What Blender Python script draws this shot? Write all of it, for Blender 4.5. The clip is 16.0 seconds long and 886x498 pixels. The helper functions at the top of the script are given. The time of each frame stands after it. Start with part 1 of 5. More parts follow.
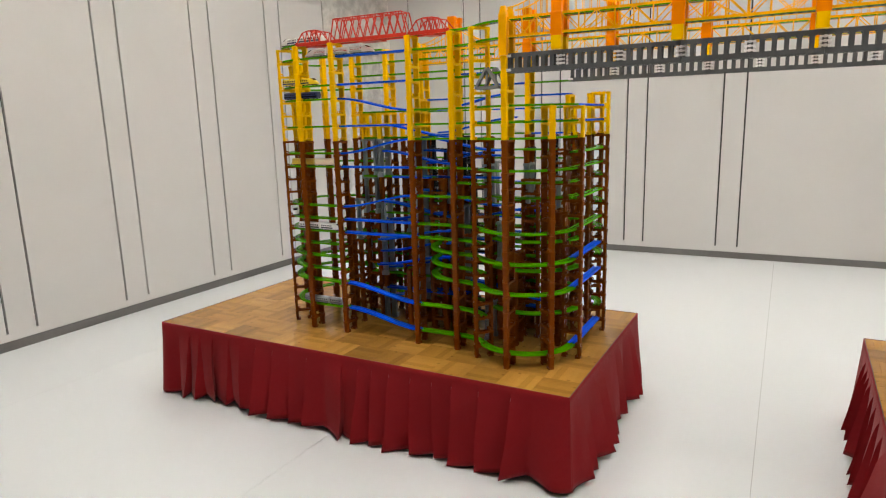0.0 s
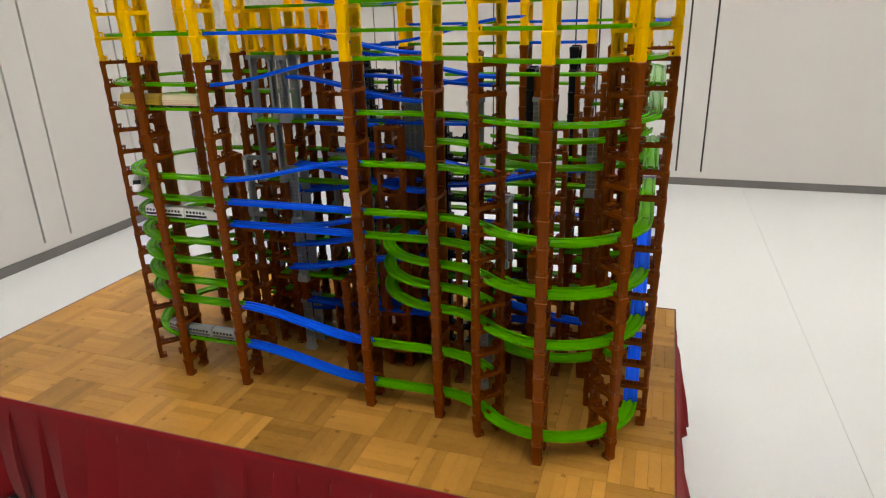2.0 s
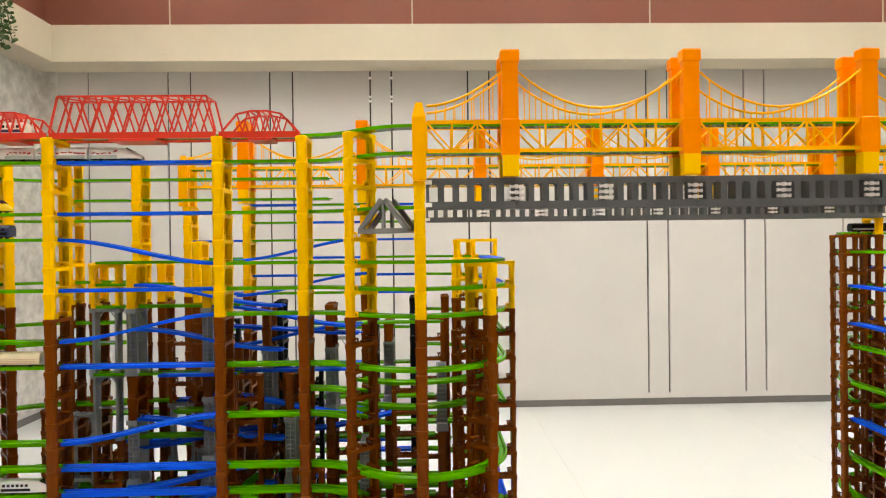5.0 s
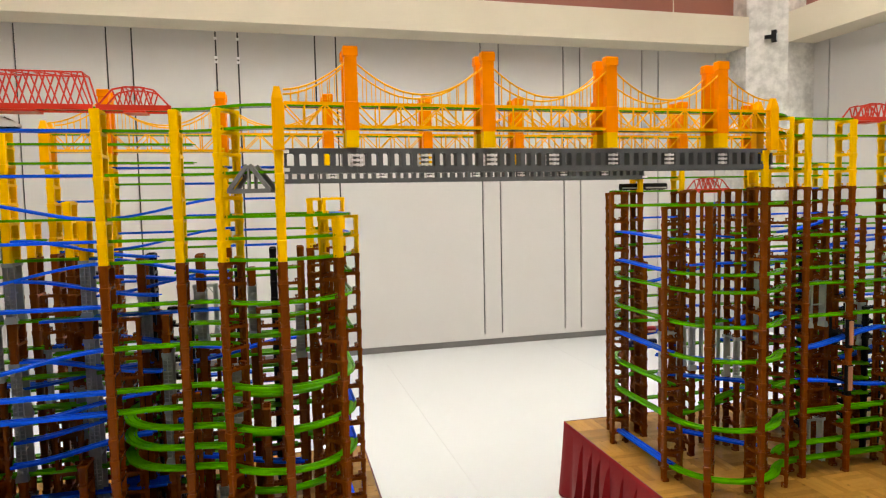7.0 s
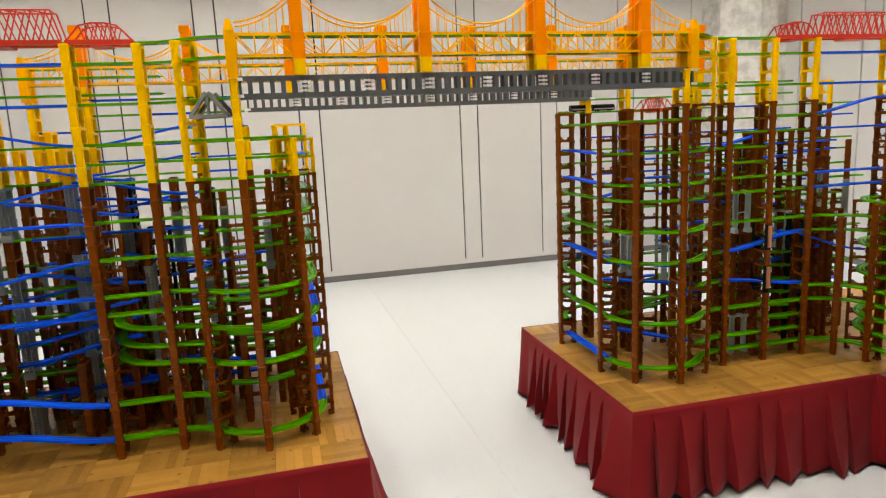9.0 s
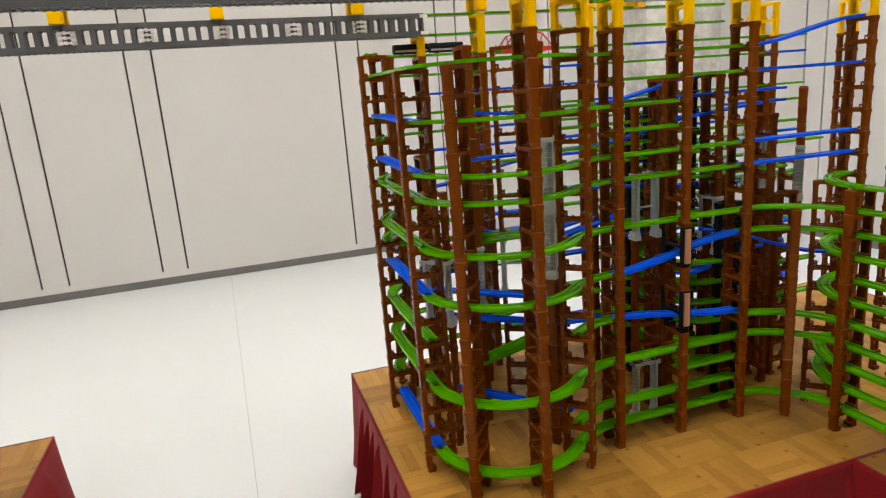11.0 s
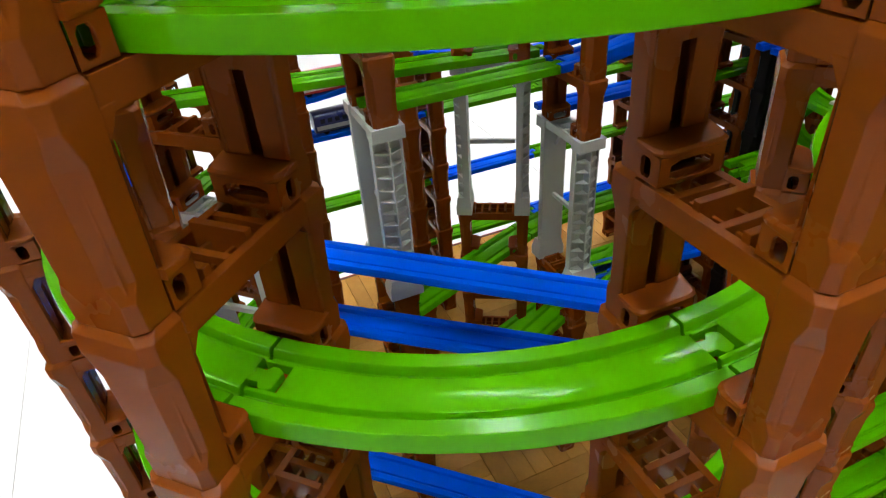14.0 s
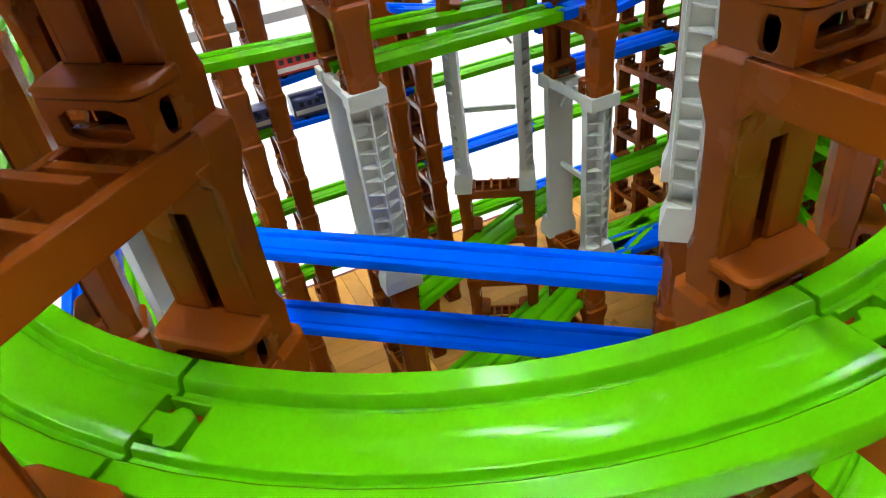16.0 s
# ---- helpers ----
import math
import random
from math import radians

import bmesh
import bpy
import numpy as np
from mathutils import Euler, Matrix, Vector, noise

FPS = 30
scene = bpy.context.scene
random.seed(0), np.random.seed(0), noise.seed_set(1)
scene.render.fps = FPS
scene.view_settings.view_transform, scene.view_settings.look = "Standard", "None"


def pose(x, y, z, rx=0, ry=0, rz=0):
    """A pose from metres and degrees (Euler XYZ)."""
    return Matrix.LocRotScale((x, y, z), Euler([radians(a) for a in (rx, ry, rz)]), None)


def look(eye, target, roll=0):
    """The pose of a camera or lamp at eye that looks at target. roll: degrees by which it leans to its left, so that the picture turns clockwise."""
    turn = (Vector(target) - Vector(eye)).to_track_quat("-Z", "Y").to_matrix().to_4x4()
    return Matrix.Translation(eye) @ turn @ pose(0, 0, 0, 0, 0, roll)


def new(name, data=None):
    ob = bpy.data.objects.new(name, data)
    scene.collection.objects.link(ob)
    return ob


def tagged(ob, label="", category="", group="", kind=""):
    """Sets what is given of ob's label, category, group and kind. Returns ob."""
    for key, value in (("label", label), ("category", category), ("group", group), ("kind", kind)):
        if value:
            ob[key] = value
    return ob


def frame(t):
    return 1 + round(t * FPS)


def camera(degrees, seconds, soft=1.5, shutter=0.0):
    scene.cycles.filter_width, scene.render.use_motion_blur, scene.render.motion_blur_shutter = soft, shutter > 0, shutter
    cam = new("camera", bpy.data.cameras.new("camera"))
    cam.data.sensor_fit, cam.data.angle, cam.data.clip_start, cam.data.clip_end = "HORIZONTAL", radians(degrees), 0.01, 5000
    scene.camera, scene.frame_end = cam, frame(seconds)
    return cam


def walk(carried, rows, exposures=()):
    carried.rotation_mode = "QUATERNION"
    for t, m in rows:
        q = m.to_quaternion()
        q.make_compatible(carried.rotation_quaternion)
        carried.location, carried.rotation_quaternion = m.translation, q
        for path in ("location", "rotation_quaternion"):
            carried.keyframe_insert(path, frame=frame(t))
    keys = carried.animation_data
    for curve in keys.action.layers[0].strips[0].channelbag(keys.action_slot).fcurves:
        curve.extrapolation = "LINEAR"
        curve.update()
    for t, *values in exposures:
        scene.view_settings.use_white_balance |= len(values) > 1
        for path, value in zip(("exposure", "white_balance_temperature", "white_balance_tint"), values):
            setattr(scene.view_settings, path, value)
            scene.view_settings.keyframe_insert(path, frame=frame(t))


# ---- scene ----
cam = camera(69.4, 16.0, soft=1.2)
PATH = [
    (0, (0.683, -2.262, 1.47), (-0.244, -0.534, 1.074), -1.6),
    (0.5, (0.447, -1.955, 1.47), (-0.387, -0.188, 1.046), -0.6),
    (1, (0.246, -1.608, 1.482), (-0.592, 0.139, 0.986), -1.8),
    (1.5, (-0.001, -1.357, 1.482), (-0.622, 0.445, 0.876), -1.9),
    (2, (-0.112, -1.168, 1.485), (-0.709, 0.611, 0.795), -1.6),
    (2.5, (-0.185, -1.043, 1.507), (-0.78, 0.798, 1.0), -1.4),
    (3, (-0.285, -1.003, 1.546), (-0.738, 0.934, 1.335), -2.1),
    (3.5, (-0.342, -1.006, 1.589), (-0.719, 0.958, 1.564), -1.6),
    (4, (-0.396, -1.027, 1.597), (-0.705, 0.949, 1.618), -0.2),
    (4.5, (-0.401, -1.135, 1.558), (-0.578, 0.857, 1.533), 0.2),
    (5, (-0.313, -1.351, 1.557), (-0.261, 0.648, 1.547), -0.7),
    (5.2, (-0.338, -1.452, 1.529), (-0.162, 0.538, 1.555), -1.1),
    (7.3, (-0.346, -1.852, 1.545), (0.158, 0.072, 1.335), -1.0),
    (7.5, (-0.316, -1.913, 1.544), (0.182, 0.007, 1.287), -0.9),
    (7.8, (-0.267, -2.016, 1.53), (0.2, -0.093, 1.242), -1.2),
    (8, (-0.269, -2.077, 1.528), (0.187, -0.155, 1.218), -1.3),
    (8.2, (-0.3, -2.137, 1.523), (0.155, -0.216, 1.201), -1.6),
    (10.3, (0.242, -1.577, 1.458), (0.831, 0.29, 1.05), -4.3),
    (10.5, (0.367, -1.434, 1.474), (0.968, 0.424, 1.046), -4.4),
    (11, (0.698, -1.151, 1.451), (1.316, 0.691, 0.98), -4.3),
    (11.2, (0.814, -1.041, 1.431), (1.414, 0.803, 0.942), -4.3),
    (11.5, (0.917, -0.867, 1.429), (1.541, 0.951, 0.875), -3.7),
    (12, (1.086, -0.653, 1.41), (1.726, 1.123, 0.747), -3.7),
    (12.5, (1.154, -0.455, 1.386), (1.796, 1.249, 0.559), -4.3),
    (13, (1.158, -0.237, 1.386), (1.855, 1.35, 0.389), -4.0),
    (13.5, (1.217, 0.017, 1.299), (1.898, 1.528, 0.18), -2.6),
    (14, (1.239, 0.098, 1.226), (1.868, 1.614, 0.083), -4.3),
    (14.5, (1.258, 0.152, 1.173), (1.937, 1.658, 0.044), -4.6),
    (15, (1.262, 0.173, 1.159), (1.965, 1.684, 0.053), -5.6),
    (15.5, (1.263, 0.172, 1.163), (1.953, 1.679, 0.043), -6.7),
    (16, (1.265, 0.159, 1.169), (1.884, 1.665, 0.007), -8.2),
]
walk(cam, [(t, look(eye, target, roll)) for t, eye, target, roll in PATH],
     [(0, -0.24, 6820, 10), (1.5, -0.32, 6800, 10), (3.0, 0.02, 7120, 11), (4.5, 0.10, 7280, 9), (7.5, -0.05, 7120, 10), (8.2, -0.06, 7100, 10), (10.5, -0.16, 6900, 10), (12.0, -0.04, 6720, 9),
      (13.0, 0.18, 6600, 9), (13.5, 0.28, 6500, 8), (14.0, 0.38, 6350, 9), (14.5, 0.50, 6200, 9), (15.0, 0.68, 6150, 8), (15.5, 0.92, 6150, 8), (16.0, 1.08, 6150, 8)])

# ---- light ----
world = bpy.data.worlds.new("world")
scene.world = world
world.use_nodes = True
world.node_tree.nodes["Background"].inputs[0].default_value = (0.9, 0.93, 1.0, 1)
world.node_tree.nodes["Background"].inputs[1].default_value = 0.03
scene.view_settings.exposure = 0.0
LAMP_POWER = 41.5

# ---- sizes ----
STAGE = 0.40          # height of the platforms
BLK = 0.066           # height of one pier section
FOOT = 0.058          # height of a pier's lowest section
U = 0.214             # one straight rail
CL = (-0.328, 0.426)  # middle of the first tower's rounded end
CR = (1.392, 0.430)   # middle of the second tower's rounded end
BACK = 1.045          # line of the rear bridge


TURN = [Matrix.Identity(4)]   # how the tower being built is turned on its platform


def about(x, y, deg):
    return pose(x, y, 0, 0, 0, deg) @ pose(-x, -y, 0)


def lv(n):
    return STAGE + FOOT + n * BLK


# ---- materials ----
def material(name, colour, rough=0.5, metal=0.0, vary=0.08, scale=30.0, bump=0.0, bump_scale=200.0, per_object=0.0, spec=0.5, rough_vary=0.1, soft_edge=0.0):
    m = bpy.data.materials.new(name)
    m.use_nodes = True
    nt = m.node_tree
    b = nt.nodes["Principled BSDF"]
    b.inputs["Roughness"].default_value = rough
    b.inputs["Metallic"].default_value = metal
    b.inputs["Specular IOR Level"].default_value = spec
    tc = nt.nodes.new("ShaderNodeTexCoord")
    n = nt.nodes.new("ShaderNodeTexNoise")
    n.inputs["Scale"].default_value = scale
    n.inputs["Detail"].default_value = 4
    nt.links.new(tc.outputs["Object"], n.inputs["Vector"])
    n2 = nt.nodes.new("ShaderNodeTexNoise")
    n2.inputs["Scale"].default_value = scale * 0.13
    nt.links.new(tc.outputs["Object"], n2.inputs["Vector"])
    add = nt.nodes.new("ShaderNodeMath")
    add.operation = "ADD"
    nt.links.new(n.outputs["Fac"], add.inputs[0])
    nt.links.new(n2.outputs["Fac"], add.inputs[1])
    src = add.outputs[0]
    if per_object:
        oi = nt.nodes.new("ShaderNodeObjectInfo")
        ma = nt.nodes.new("ShaderNodeMath")
        ma.operation = "MULTIPLY_ADD"
        ma.inputs[1].default_value = per_object
        nt.links.new(oi.outputs["Random"], ma.inputs[0])
        nt.links.new(src, ma.inputs[2])
        src = ma.outputs[0]
    mr = nt.nodes.new("ShaderNodeMapRange")
    mr.inputs[1].default_value = 0.6
    mr.inputs[2].default_value = 1.4 + per_object
    mr.inputs[3].default_value = 1 - vary
    mr.inputs[4].default_value = 1 + vary
    nt.links.new(src, mr.inputs[0])
    mul = nt.nodes.new("ShaderNodeVectorMath")
    mul.operation = "SCALE"
    mul.inputs[0].default_value = colour
    nt.links.new(mr.outputs[0], mul.inputs["Scale"])
    nt.links.new(mul.outputs[0], b.inputs["Base Color"])
    if rough_vary:
        rr = nt.nodes.new("ShaderNodeMapRange")
        rr.inputs[1].default_value, rr.inputs[2].default_value = 0.3, 0.7
        rr.inputs[3].default_value, rr.inputs[4].default_value = rough * (1 - rough_vary), rough * (1 + rough_vary)
        nt.links.new(n.outputs["Fac"], rr.inputs[0])
        nt.links.new(rr.outputs[0], b.inputs["Roughness"])
    if bump:
        n3 = nt.nodes.new("ShaderNodeTexNoise")
        n3.inputs["Scale"].default_value = bump_scale
        nt.links.new(tc.outputs["Object"], n3.inputs["Vector"])
        bp = nt.nodes.new("ShaderNodeBump")
        bp.inputs["Strength"].default_value = bump
        bp.inputs["Distance"].default_value = 0.002
        nt.links.new(n3.outputs["Fac"], bp.inputs["Height"])
        nt.links.new(bp.outputs[0], b.inputs["Normal"])
    if soft_edge:
        be = nt.nodes.new("ShaderNodeBevel")
        be.samples = 4
        be.inputs["Radius"].default_value = soft_edge
        nt.links.new(be.outputs[0], bp.inputs["Normal"] if bump else b.inputs["Normal"])
    return m


BROWN = material("brown_plastic", (0.178, 0.041, 0.002), 0.26, vary=0.07, per_object=0.5, spec=0.12, soft_edge=0.0008)
YELLOW = material("yellow_plastic", (1.0, 0.575, 0.0), 0.34, vary=0.03, per_object=0.4, spec=0.09, soft_edge=0.0012)
GREEN = material("green_plastic", (0.070, 0.315, 0.0), 0.12, vary=0.03, per_object=0.4, spec=0.12, soft_edge=0.0009)
BLUE = material("blue_plastic", (0.0, 0.082, 0.68), 0.36, vary=0.03, per_object=0.4, spec=0.04, soft_edge=0.0009)
GREY = material("grey_plastic", (0.44, 0.475, 0.45), 0.42, spec=0.3, vary=0.06, per_object=0.5, bump=0.04, soft_edge=0.0008)
ASH = material("ash_grey_plastic", (0.25, 0.27, 0.265), 0.42, spec=0.2, vary=0.06, per_object=0.5, bump=0.04, soft_edge=0.0008)
DARK = material("dark_grey_plastic", (0.075, 0.08, 0.085), 0.4, vary=0.1, bump=0.04)
BLACK = material("black_plastic", (0.006, 0.006, 0.007), 0.4, spec=0.10)
ORANGE = material("orange_plastic", (1.0, 0.27, 0.0), 0.36, spec=0.16, vary=0.06, bump=0.03)
AMBER = material("amber_plastic", (1.0, 0.46, 0.001), 0.36, spec=0.16, vary=0.06)
RED = material("red_plastic", (0.68, 0.045, 0.025), 0.36, spec=0.25, vary=0.08)
WHITE = material("white_plastic", (0.82, 0.82, 0.80), 0.28, vary=0.03)
CHROME = material("bright_clip_metal", (0.85, 0.85, 0.86), 0.35, metal=0.4)
COPPER = material("tan_plastic", (0.48, 0.21, 0.11), 0.4, vary=0.1)
NAVY = material("navy_plastic", (0.012, 0.02, 0.10), 0.3)
TYELLOW = material("train_yellow", (0.86, 0.60, 0.02), 0.28)
CREAM = material("train_cream", (0.75, 0.66, 0.45), 0.3)
GOLD = material("train_gold", (0.60, 0.40, 0.07), 0.3, metal=0.5)
SILVER = material("train_silver", (0.42, 0.43, 0.44), 0.32, metal=0.3)
PINK = material("train_pink", (0.62, 0.36, 0.27), 0.3)
GLASS = material("dark_train_window", (0.02, 0.022, 0.03), 0.12)
TRED = material("train_red", (0.45, 0.02, 0.02), 0.3)
FLOOR = material("pale_vinyl_floor", (0.585, 0.605, 0.62), 0.30, vary=0.02, scale=1.5, rough_vary=0.06, spec=0.42)
WALL = material("beige_wall_panel", (0.59, 0.577, 0.563), 0.6, vary=0.03, scale=2.5, bump=0.04, bump_scale=300)
# for the unseen front wall: dark, to weaken light bounced back at the towers
DARK_FRONT = material("dark_unseen_wall", (0.22, 0.145, 0.095), 0.5, vary=0.2, scale=5)
JOINT = material("dark_panel_joint", (0.035, 0.034, 0.032), 0.7)
SKIRTING = material("grey_skirting", (0.14, 0.135, 0.13), 0.5)
BAND = material("cream_plaster", (0.62, 0.56, 0.44), 0.7, vary=0.04, scale=3)
TERRA = material("terracotta_panel", (0.30, 0.105, 0.07), 0.6, vary=0.07, scale=3)
CEIL = material("pale_grey_ceiling", (0.50, 0.495, 0.48), 0.8, vary=0.03, scale=3)
EDGE = material("dark_edging", (0.06, 0.02, 0.014), 0.6)
LEAF = material("ivy_leaf", (0.05, 0.12, 0.025), 0.45, vary=0.3, scale=60)


def cloth_material():
    m = material("dark_red_cloth", (0.205, 0.0095, 0.0125), 0.9, vary=0.10, scale=5, bump=0.15, bump_scale=900, spec=0.1)
    m.node_tree.nodes["Principled BSDF"].inputs["Sheen Weight"].default_value = 0.08
    m.node_tree.nodes["Principled BSDF"].inputs["Sheen Roughness"].default_value = 0.4
    return m


def wood_material():
    m = material("oak_parquet", (0.325, 0.160, 0.030), 0.24, spec=0.36, vary=0.36, per_object=1.8, scale=8, bump=0.06, bump_scale=120)
    nt = m.node_tree
    b = nt.nodes["Principled BSDF"]
    old = b.inputs["Base Color"].links[0].from_socket
    geo = nt.nodes.new("ShaderNodeNewGeometry")
    mr = nt.nodes.new("ShaderNodeMapRange")
    mr.inputs[3].default_value, mr.inputs[4].default_value = 0.84, 1.17
    nt.links.new(geo.outputs["Random Per Island"], mr.inputs[0])
    tc = nt.nodes.new("ShaderNodeTexCoord")
    mp = nt.nodes.new("ShaderNodeMapping")
    mp.inputs["Scale"].default_value = (14, 260, 60)
    nt.links.new(tc.outputs["Object"], mp.inputs[0])
    n = nt.nodes.new("ShaderNodeTexNoise")
    n.inputs["Scale"].default_value = 1.0
    n.inputs["Detail"].default_value = 5
    nt.links.new(mp.outputs[0], n.inputs["Vector"])
    g = nt.nodes.new("ShaderNodeMapRange")
    g.inputs[1].default_value, g.inputs[2].default_value = 0.3, 0.7
    g.inputs[3].default_value, g.inputs[4].default_value = 0.88, 1.10
    nt.links.new(n.outputs["Fac"], g.inputs[0])
    mu = nt.nodes.new("ShaderNodeMath")
    mu.operation = "MULTIPLY"
    nt.links.new(mr.outputs[0], mu.inputs[0])
    nt.links.new(g.outputs[0], mu.inputs[1])
    n4 = nt.nodes.new("ShaderNodeTexNoise")
    n4.inputs["Scale"].default_value = 3.2
    n4.inputs["Detail"].default_value = 3
    nt.links.new(tc.outputs["Object"], n4.inputs["Vector"])
    w4 = nt.nodes.new("ShaderNodeMapRange")
    w4.inputs[1].default_value, w4.inputs[2].default_value = 0.70, 0.73
    w4.inputs[3].default_value, w4.inputs[4].default_value = 1.0, 0.62
    nt.links.new(n4.outputs["Fac"], w4.inputs[0])
    mu2 = nt.nodes.new("ShaderNodeMath")
    mu2.operation = "MULTIPLY"
    nt.links.new(mu.outputs[0], mu2.inputs[0])
    nt.links.new(w4.outputs[0], mu2.inputs[1])
    sc = nt.nodes.new("ShaderNodeVectorMath")
    sc.operation = "SCALE"
    nt.links.new(old, sc.inputs[0])
    nt.links.new(mu2.outputs[0], sc.inputs["Scale"])
    nt.links.new(sc.outputs[0], b.inputs["Base Color"])
    return m


def stone_material():
    m = material("speckled_stone", (0.62, 0.605, 0.575), 0.5, vary=0.1, scale=6)
    nt = m.node_tree
    b = nt.nodes["Principled BSDF"]
    old = b.inputs["Base Color"].links[0].from_socket
    tc = nt.nodes.new("ShaderNodeTexCoord")
    v = nt.nodes.new("ShaderNodeTexNoise")
    v.inputs["Scale"].default_value = 9
    v.inputs["Detail"].default_value = 6
    v.inputs["Roughness"].default_value = 0.62
    nt.links.new(tc.outputs["Object"], v.inputs["Vector"])
    mr = nt.nodes.new("ShaderNodeMapRange")
    mr.inputs[1].default_value, mr.inputs[2].default_value = 0.38, 0.62
    mr.inputs[3].default_value, mr.inputs[4].default_value = 0.78, 1.12
    nt.links.new(v.outputs["Fac"], mr.inputs[0])
    sc = nt.nodes.new("ShaderNodeVectorMath")
    sc.operation = "SCALE"
    nt.links.new(old, sc.inputs[0])
    nt.links.new(mr.outputs[0], sc.inputs["Scale"])
    nt.links.new(sc.outputs[0], b.inputs["Base Color"])
    return m


def glow_material(name, strength):
    m = bpy.data.materials.new(name)
    m.use_nodes = True
    nt = m.node_tree
    nt.nodes.remove(nt.nodes["Principled BSDF"])
    e = nt.nodes.new("ShaderNodeEmission")
    e.inputs[0].default_value = (1.0, 0.985, 0.94, 1)
    e.inputs[1].default_value = strength
    nt.links.new(e.outputs[0], nt.nodes["Material Output"].inputs[0])
    return m


CLOTH = cloth_material()
WOOD = wood_material()
STONE = stone_material()
GLOW = glow_material("lamp_diffuser", LAMP_POWER)


# ---- mesh helpers ----
class Shape:
    """Collects vertices and faces, with a material number for each face."""

    def __init__(self):
        self.v, self.f, self.m = [], [], []

    def add(self, verts, faces, mat=0):
        k = len(self.v)
        self.v += [tuple(p) for p in verts]
        self.f += [tuple(k + i for i in f) for f in faces]
        self.m += [mat] * len(faces)

    def box(self, x0, x1, y0, y1, z0, z1, mat=0, turn=None):
        p = [Vector((x, y, z)) for z in (z0, z1) for y in (y0, y1) for x in (x0, x1)]
        if turn is not None:
            p = [turn @ q for q in p]
        self.add(p, [(0, 2, 3, 1), (4, 5, 7, 6), (0, 1, 5, 4), (2, 6, 7, 3), (0, 4, 6, 2), (1, 3, 7, 5)], mat)

    def bar(self, a, b, w, h, mat=0, up=(0, 0, 1)):
        """A square bar from a to b."""
        a, b = Vector(a), Vector(b)
        d = (b - a).normalized()
        s = d.cross(Vector(up))
        if s.length < 1e-4:
            s = d.cross(Vector((1, 0, 0)))
        s.normalize()
        n = s.cross(d)
        s, n = s * (w / 2), n * (h / 2)
        p = [q + i * s + j * n for q in (a, b) for i, j in ((-1, -1), (1, -1), (1, 1), (-1, 1))]
        self.add(p, [(0, 3, 2, 1), (4, 5, 6, 7), (0, 1, 5, 4), (1, 2, 6, 5), (2, 3, 7, 6), (3, 0, 4, 7)], mat)

    def rings(self, loops, mat=0, caps=True):
        """A skin over closed loops of equal length."""
        n = len(loops[0])
        verts = [p for lp in loops for p in lp]
        faces = []
        for k in range(len(loops) - 1):
            for i in range(n):
                j = (i + 1) % n
                faces.append((k * n + i, k * n + j, (k + 1) * n + j, (k + 1) * n + i))
        if caps:
            faces.append(tuple(range(n - 1, -1, -1)))
            faces.append(tuple((len(loops) - 1) * n + i for i in range(n)))
        self.add(verts, faces, mat)

    def recess(self, o, a, b, n, u0, u1, v0, v1, depth, mat=0, lip=0.0):
        """A face o + a, o + b with a rectangular pocket sunk against n (u, v from 0 to 1)."""
        o, a, b, n = Vector(o), Vector(a), Vector(b), Vector(n)
        q = [o, o + a, o + a + b, o + b]
        r = [o + a * u + b * v for u, v in ((u0, v0), (u1, v0), (u1, v1), (u0, v1))]
        if lip:
            # thin wall round the opening, hollow behind it
            m = [p - n * lip for p in r]
            g = min(u0, 1 - u1) * 0.8, min(v0, 1 - v1) * 0.6
            c = [o + a * u + b * v - n * lip for u, v in ((u0 - g[0], v0 - g[1]), (u1 + g[0], v0 - g[1]), (u1 + g[0], v1 + g[1]), (u0 - g[0], v1 + g[1]))]
            d = [p - n * (depth - lip) for p in c]
            k = [(i, (i + 1) % 4, (i + 1) % 4 + 4, i + 4) for i in range(4)]
            self.add(q + r + m + c + d, [tuple(j + w for j in f) for w in (0, 4, 8, 12) for f in k] + [(16, 17, 18, 19)], mat)
            return
        s = [p - n * depth for p in r]
        self.add(q + r + s, [(0, 1, 5, 4), (1, 2, 6, 5), (2, 3, 7, 6), (3, 0, 4, 7),
                             (4, 5, 9, 8), (5, 6, 10, 9), (6, 7, 11, 10), (7, 4, 8, 11), (8, 9, 10, 11)], mat)

    def mesh(self, name, mats, smooth=0.0):
        me = bpy.data.meshes.new(name)
        me.from_pydata(self.v, [], self.f)
        for m in mats:
            me.materials.append(m)
        me.polygons.foreach_set("material_index", self.m)
        if smooth:
            me.polygons.foreach_set("use_smooth", [True] * len(self.f))
            me.update()
            me.set_sharp_from_angle(angle=radians(smooth))
        me.update()
        return me


def mended(me):
    bm = bmesh.new()
    bm.from_mesh(me)
    bmesh.ops.recalc_face_normals(bm, faces=bm.faces)
    bm.to_mesh(me)
    bm.free()
    return me


def thing(name, label, category, group="", kind="", at=None):
    ob = new(name)
    ob.empty_display_size = 0.02
    if at is not None:
        ob.matrix_basis = at
    return tagged(ob, label, category, group, kind)


def piece(name, me, parent, m=None, label=""):
    ob = new(name, me)
    ob.parent = parent
    if m is not None:
        ob.matrix_basis = m
    if label:
        ob["label"] = label
    return ob


def solid(name, shape, mats, label="", category="", group="", kind="", at=None, smooth=0.0):
    ob = new(name, shape.mesh(name, mats, smooth))
    if at is not None:
        ob.matrix_basis = at
    return tagged(ob, label, category, group, kind)


# ---- room ----
ROOM_L, ROOM_R, ROOM_B, ROOM_F, WALL_TOP, BEAM_LOW, BAND_TOP, CEIL_Z = -3.92, 5.52, 4.763, -4.6, 3.30, 3.23, 3.555, 4.9


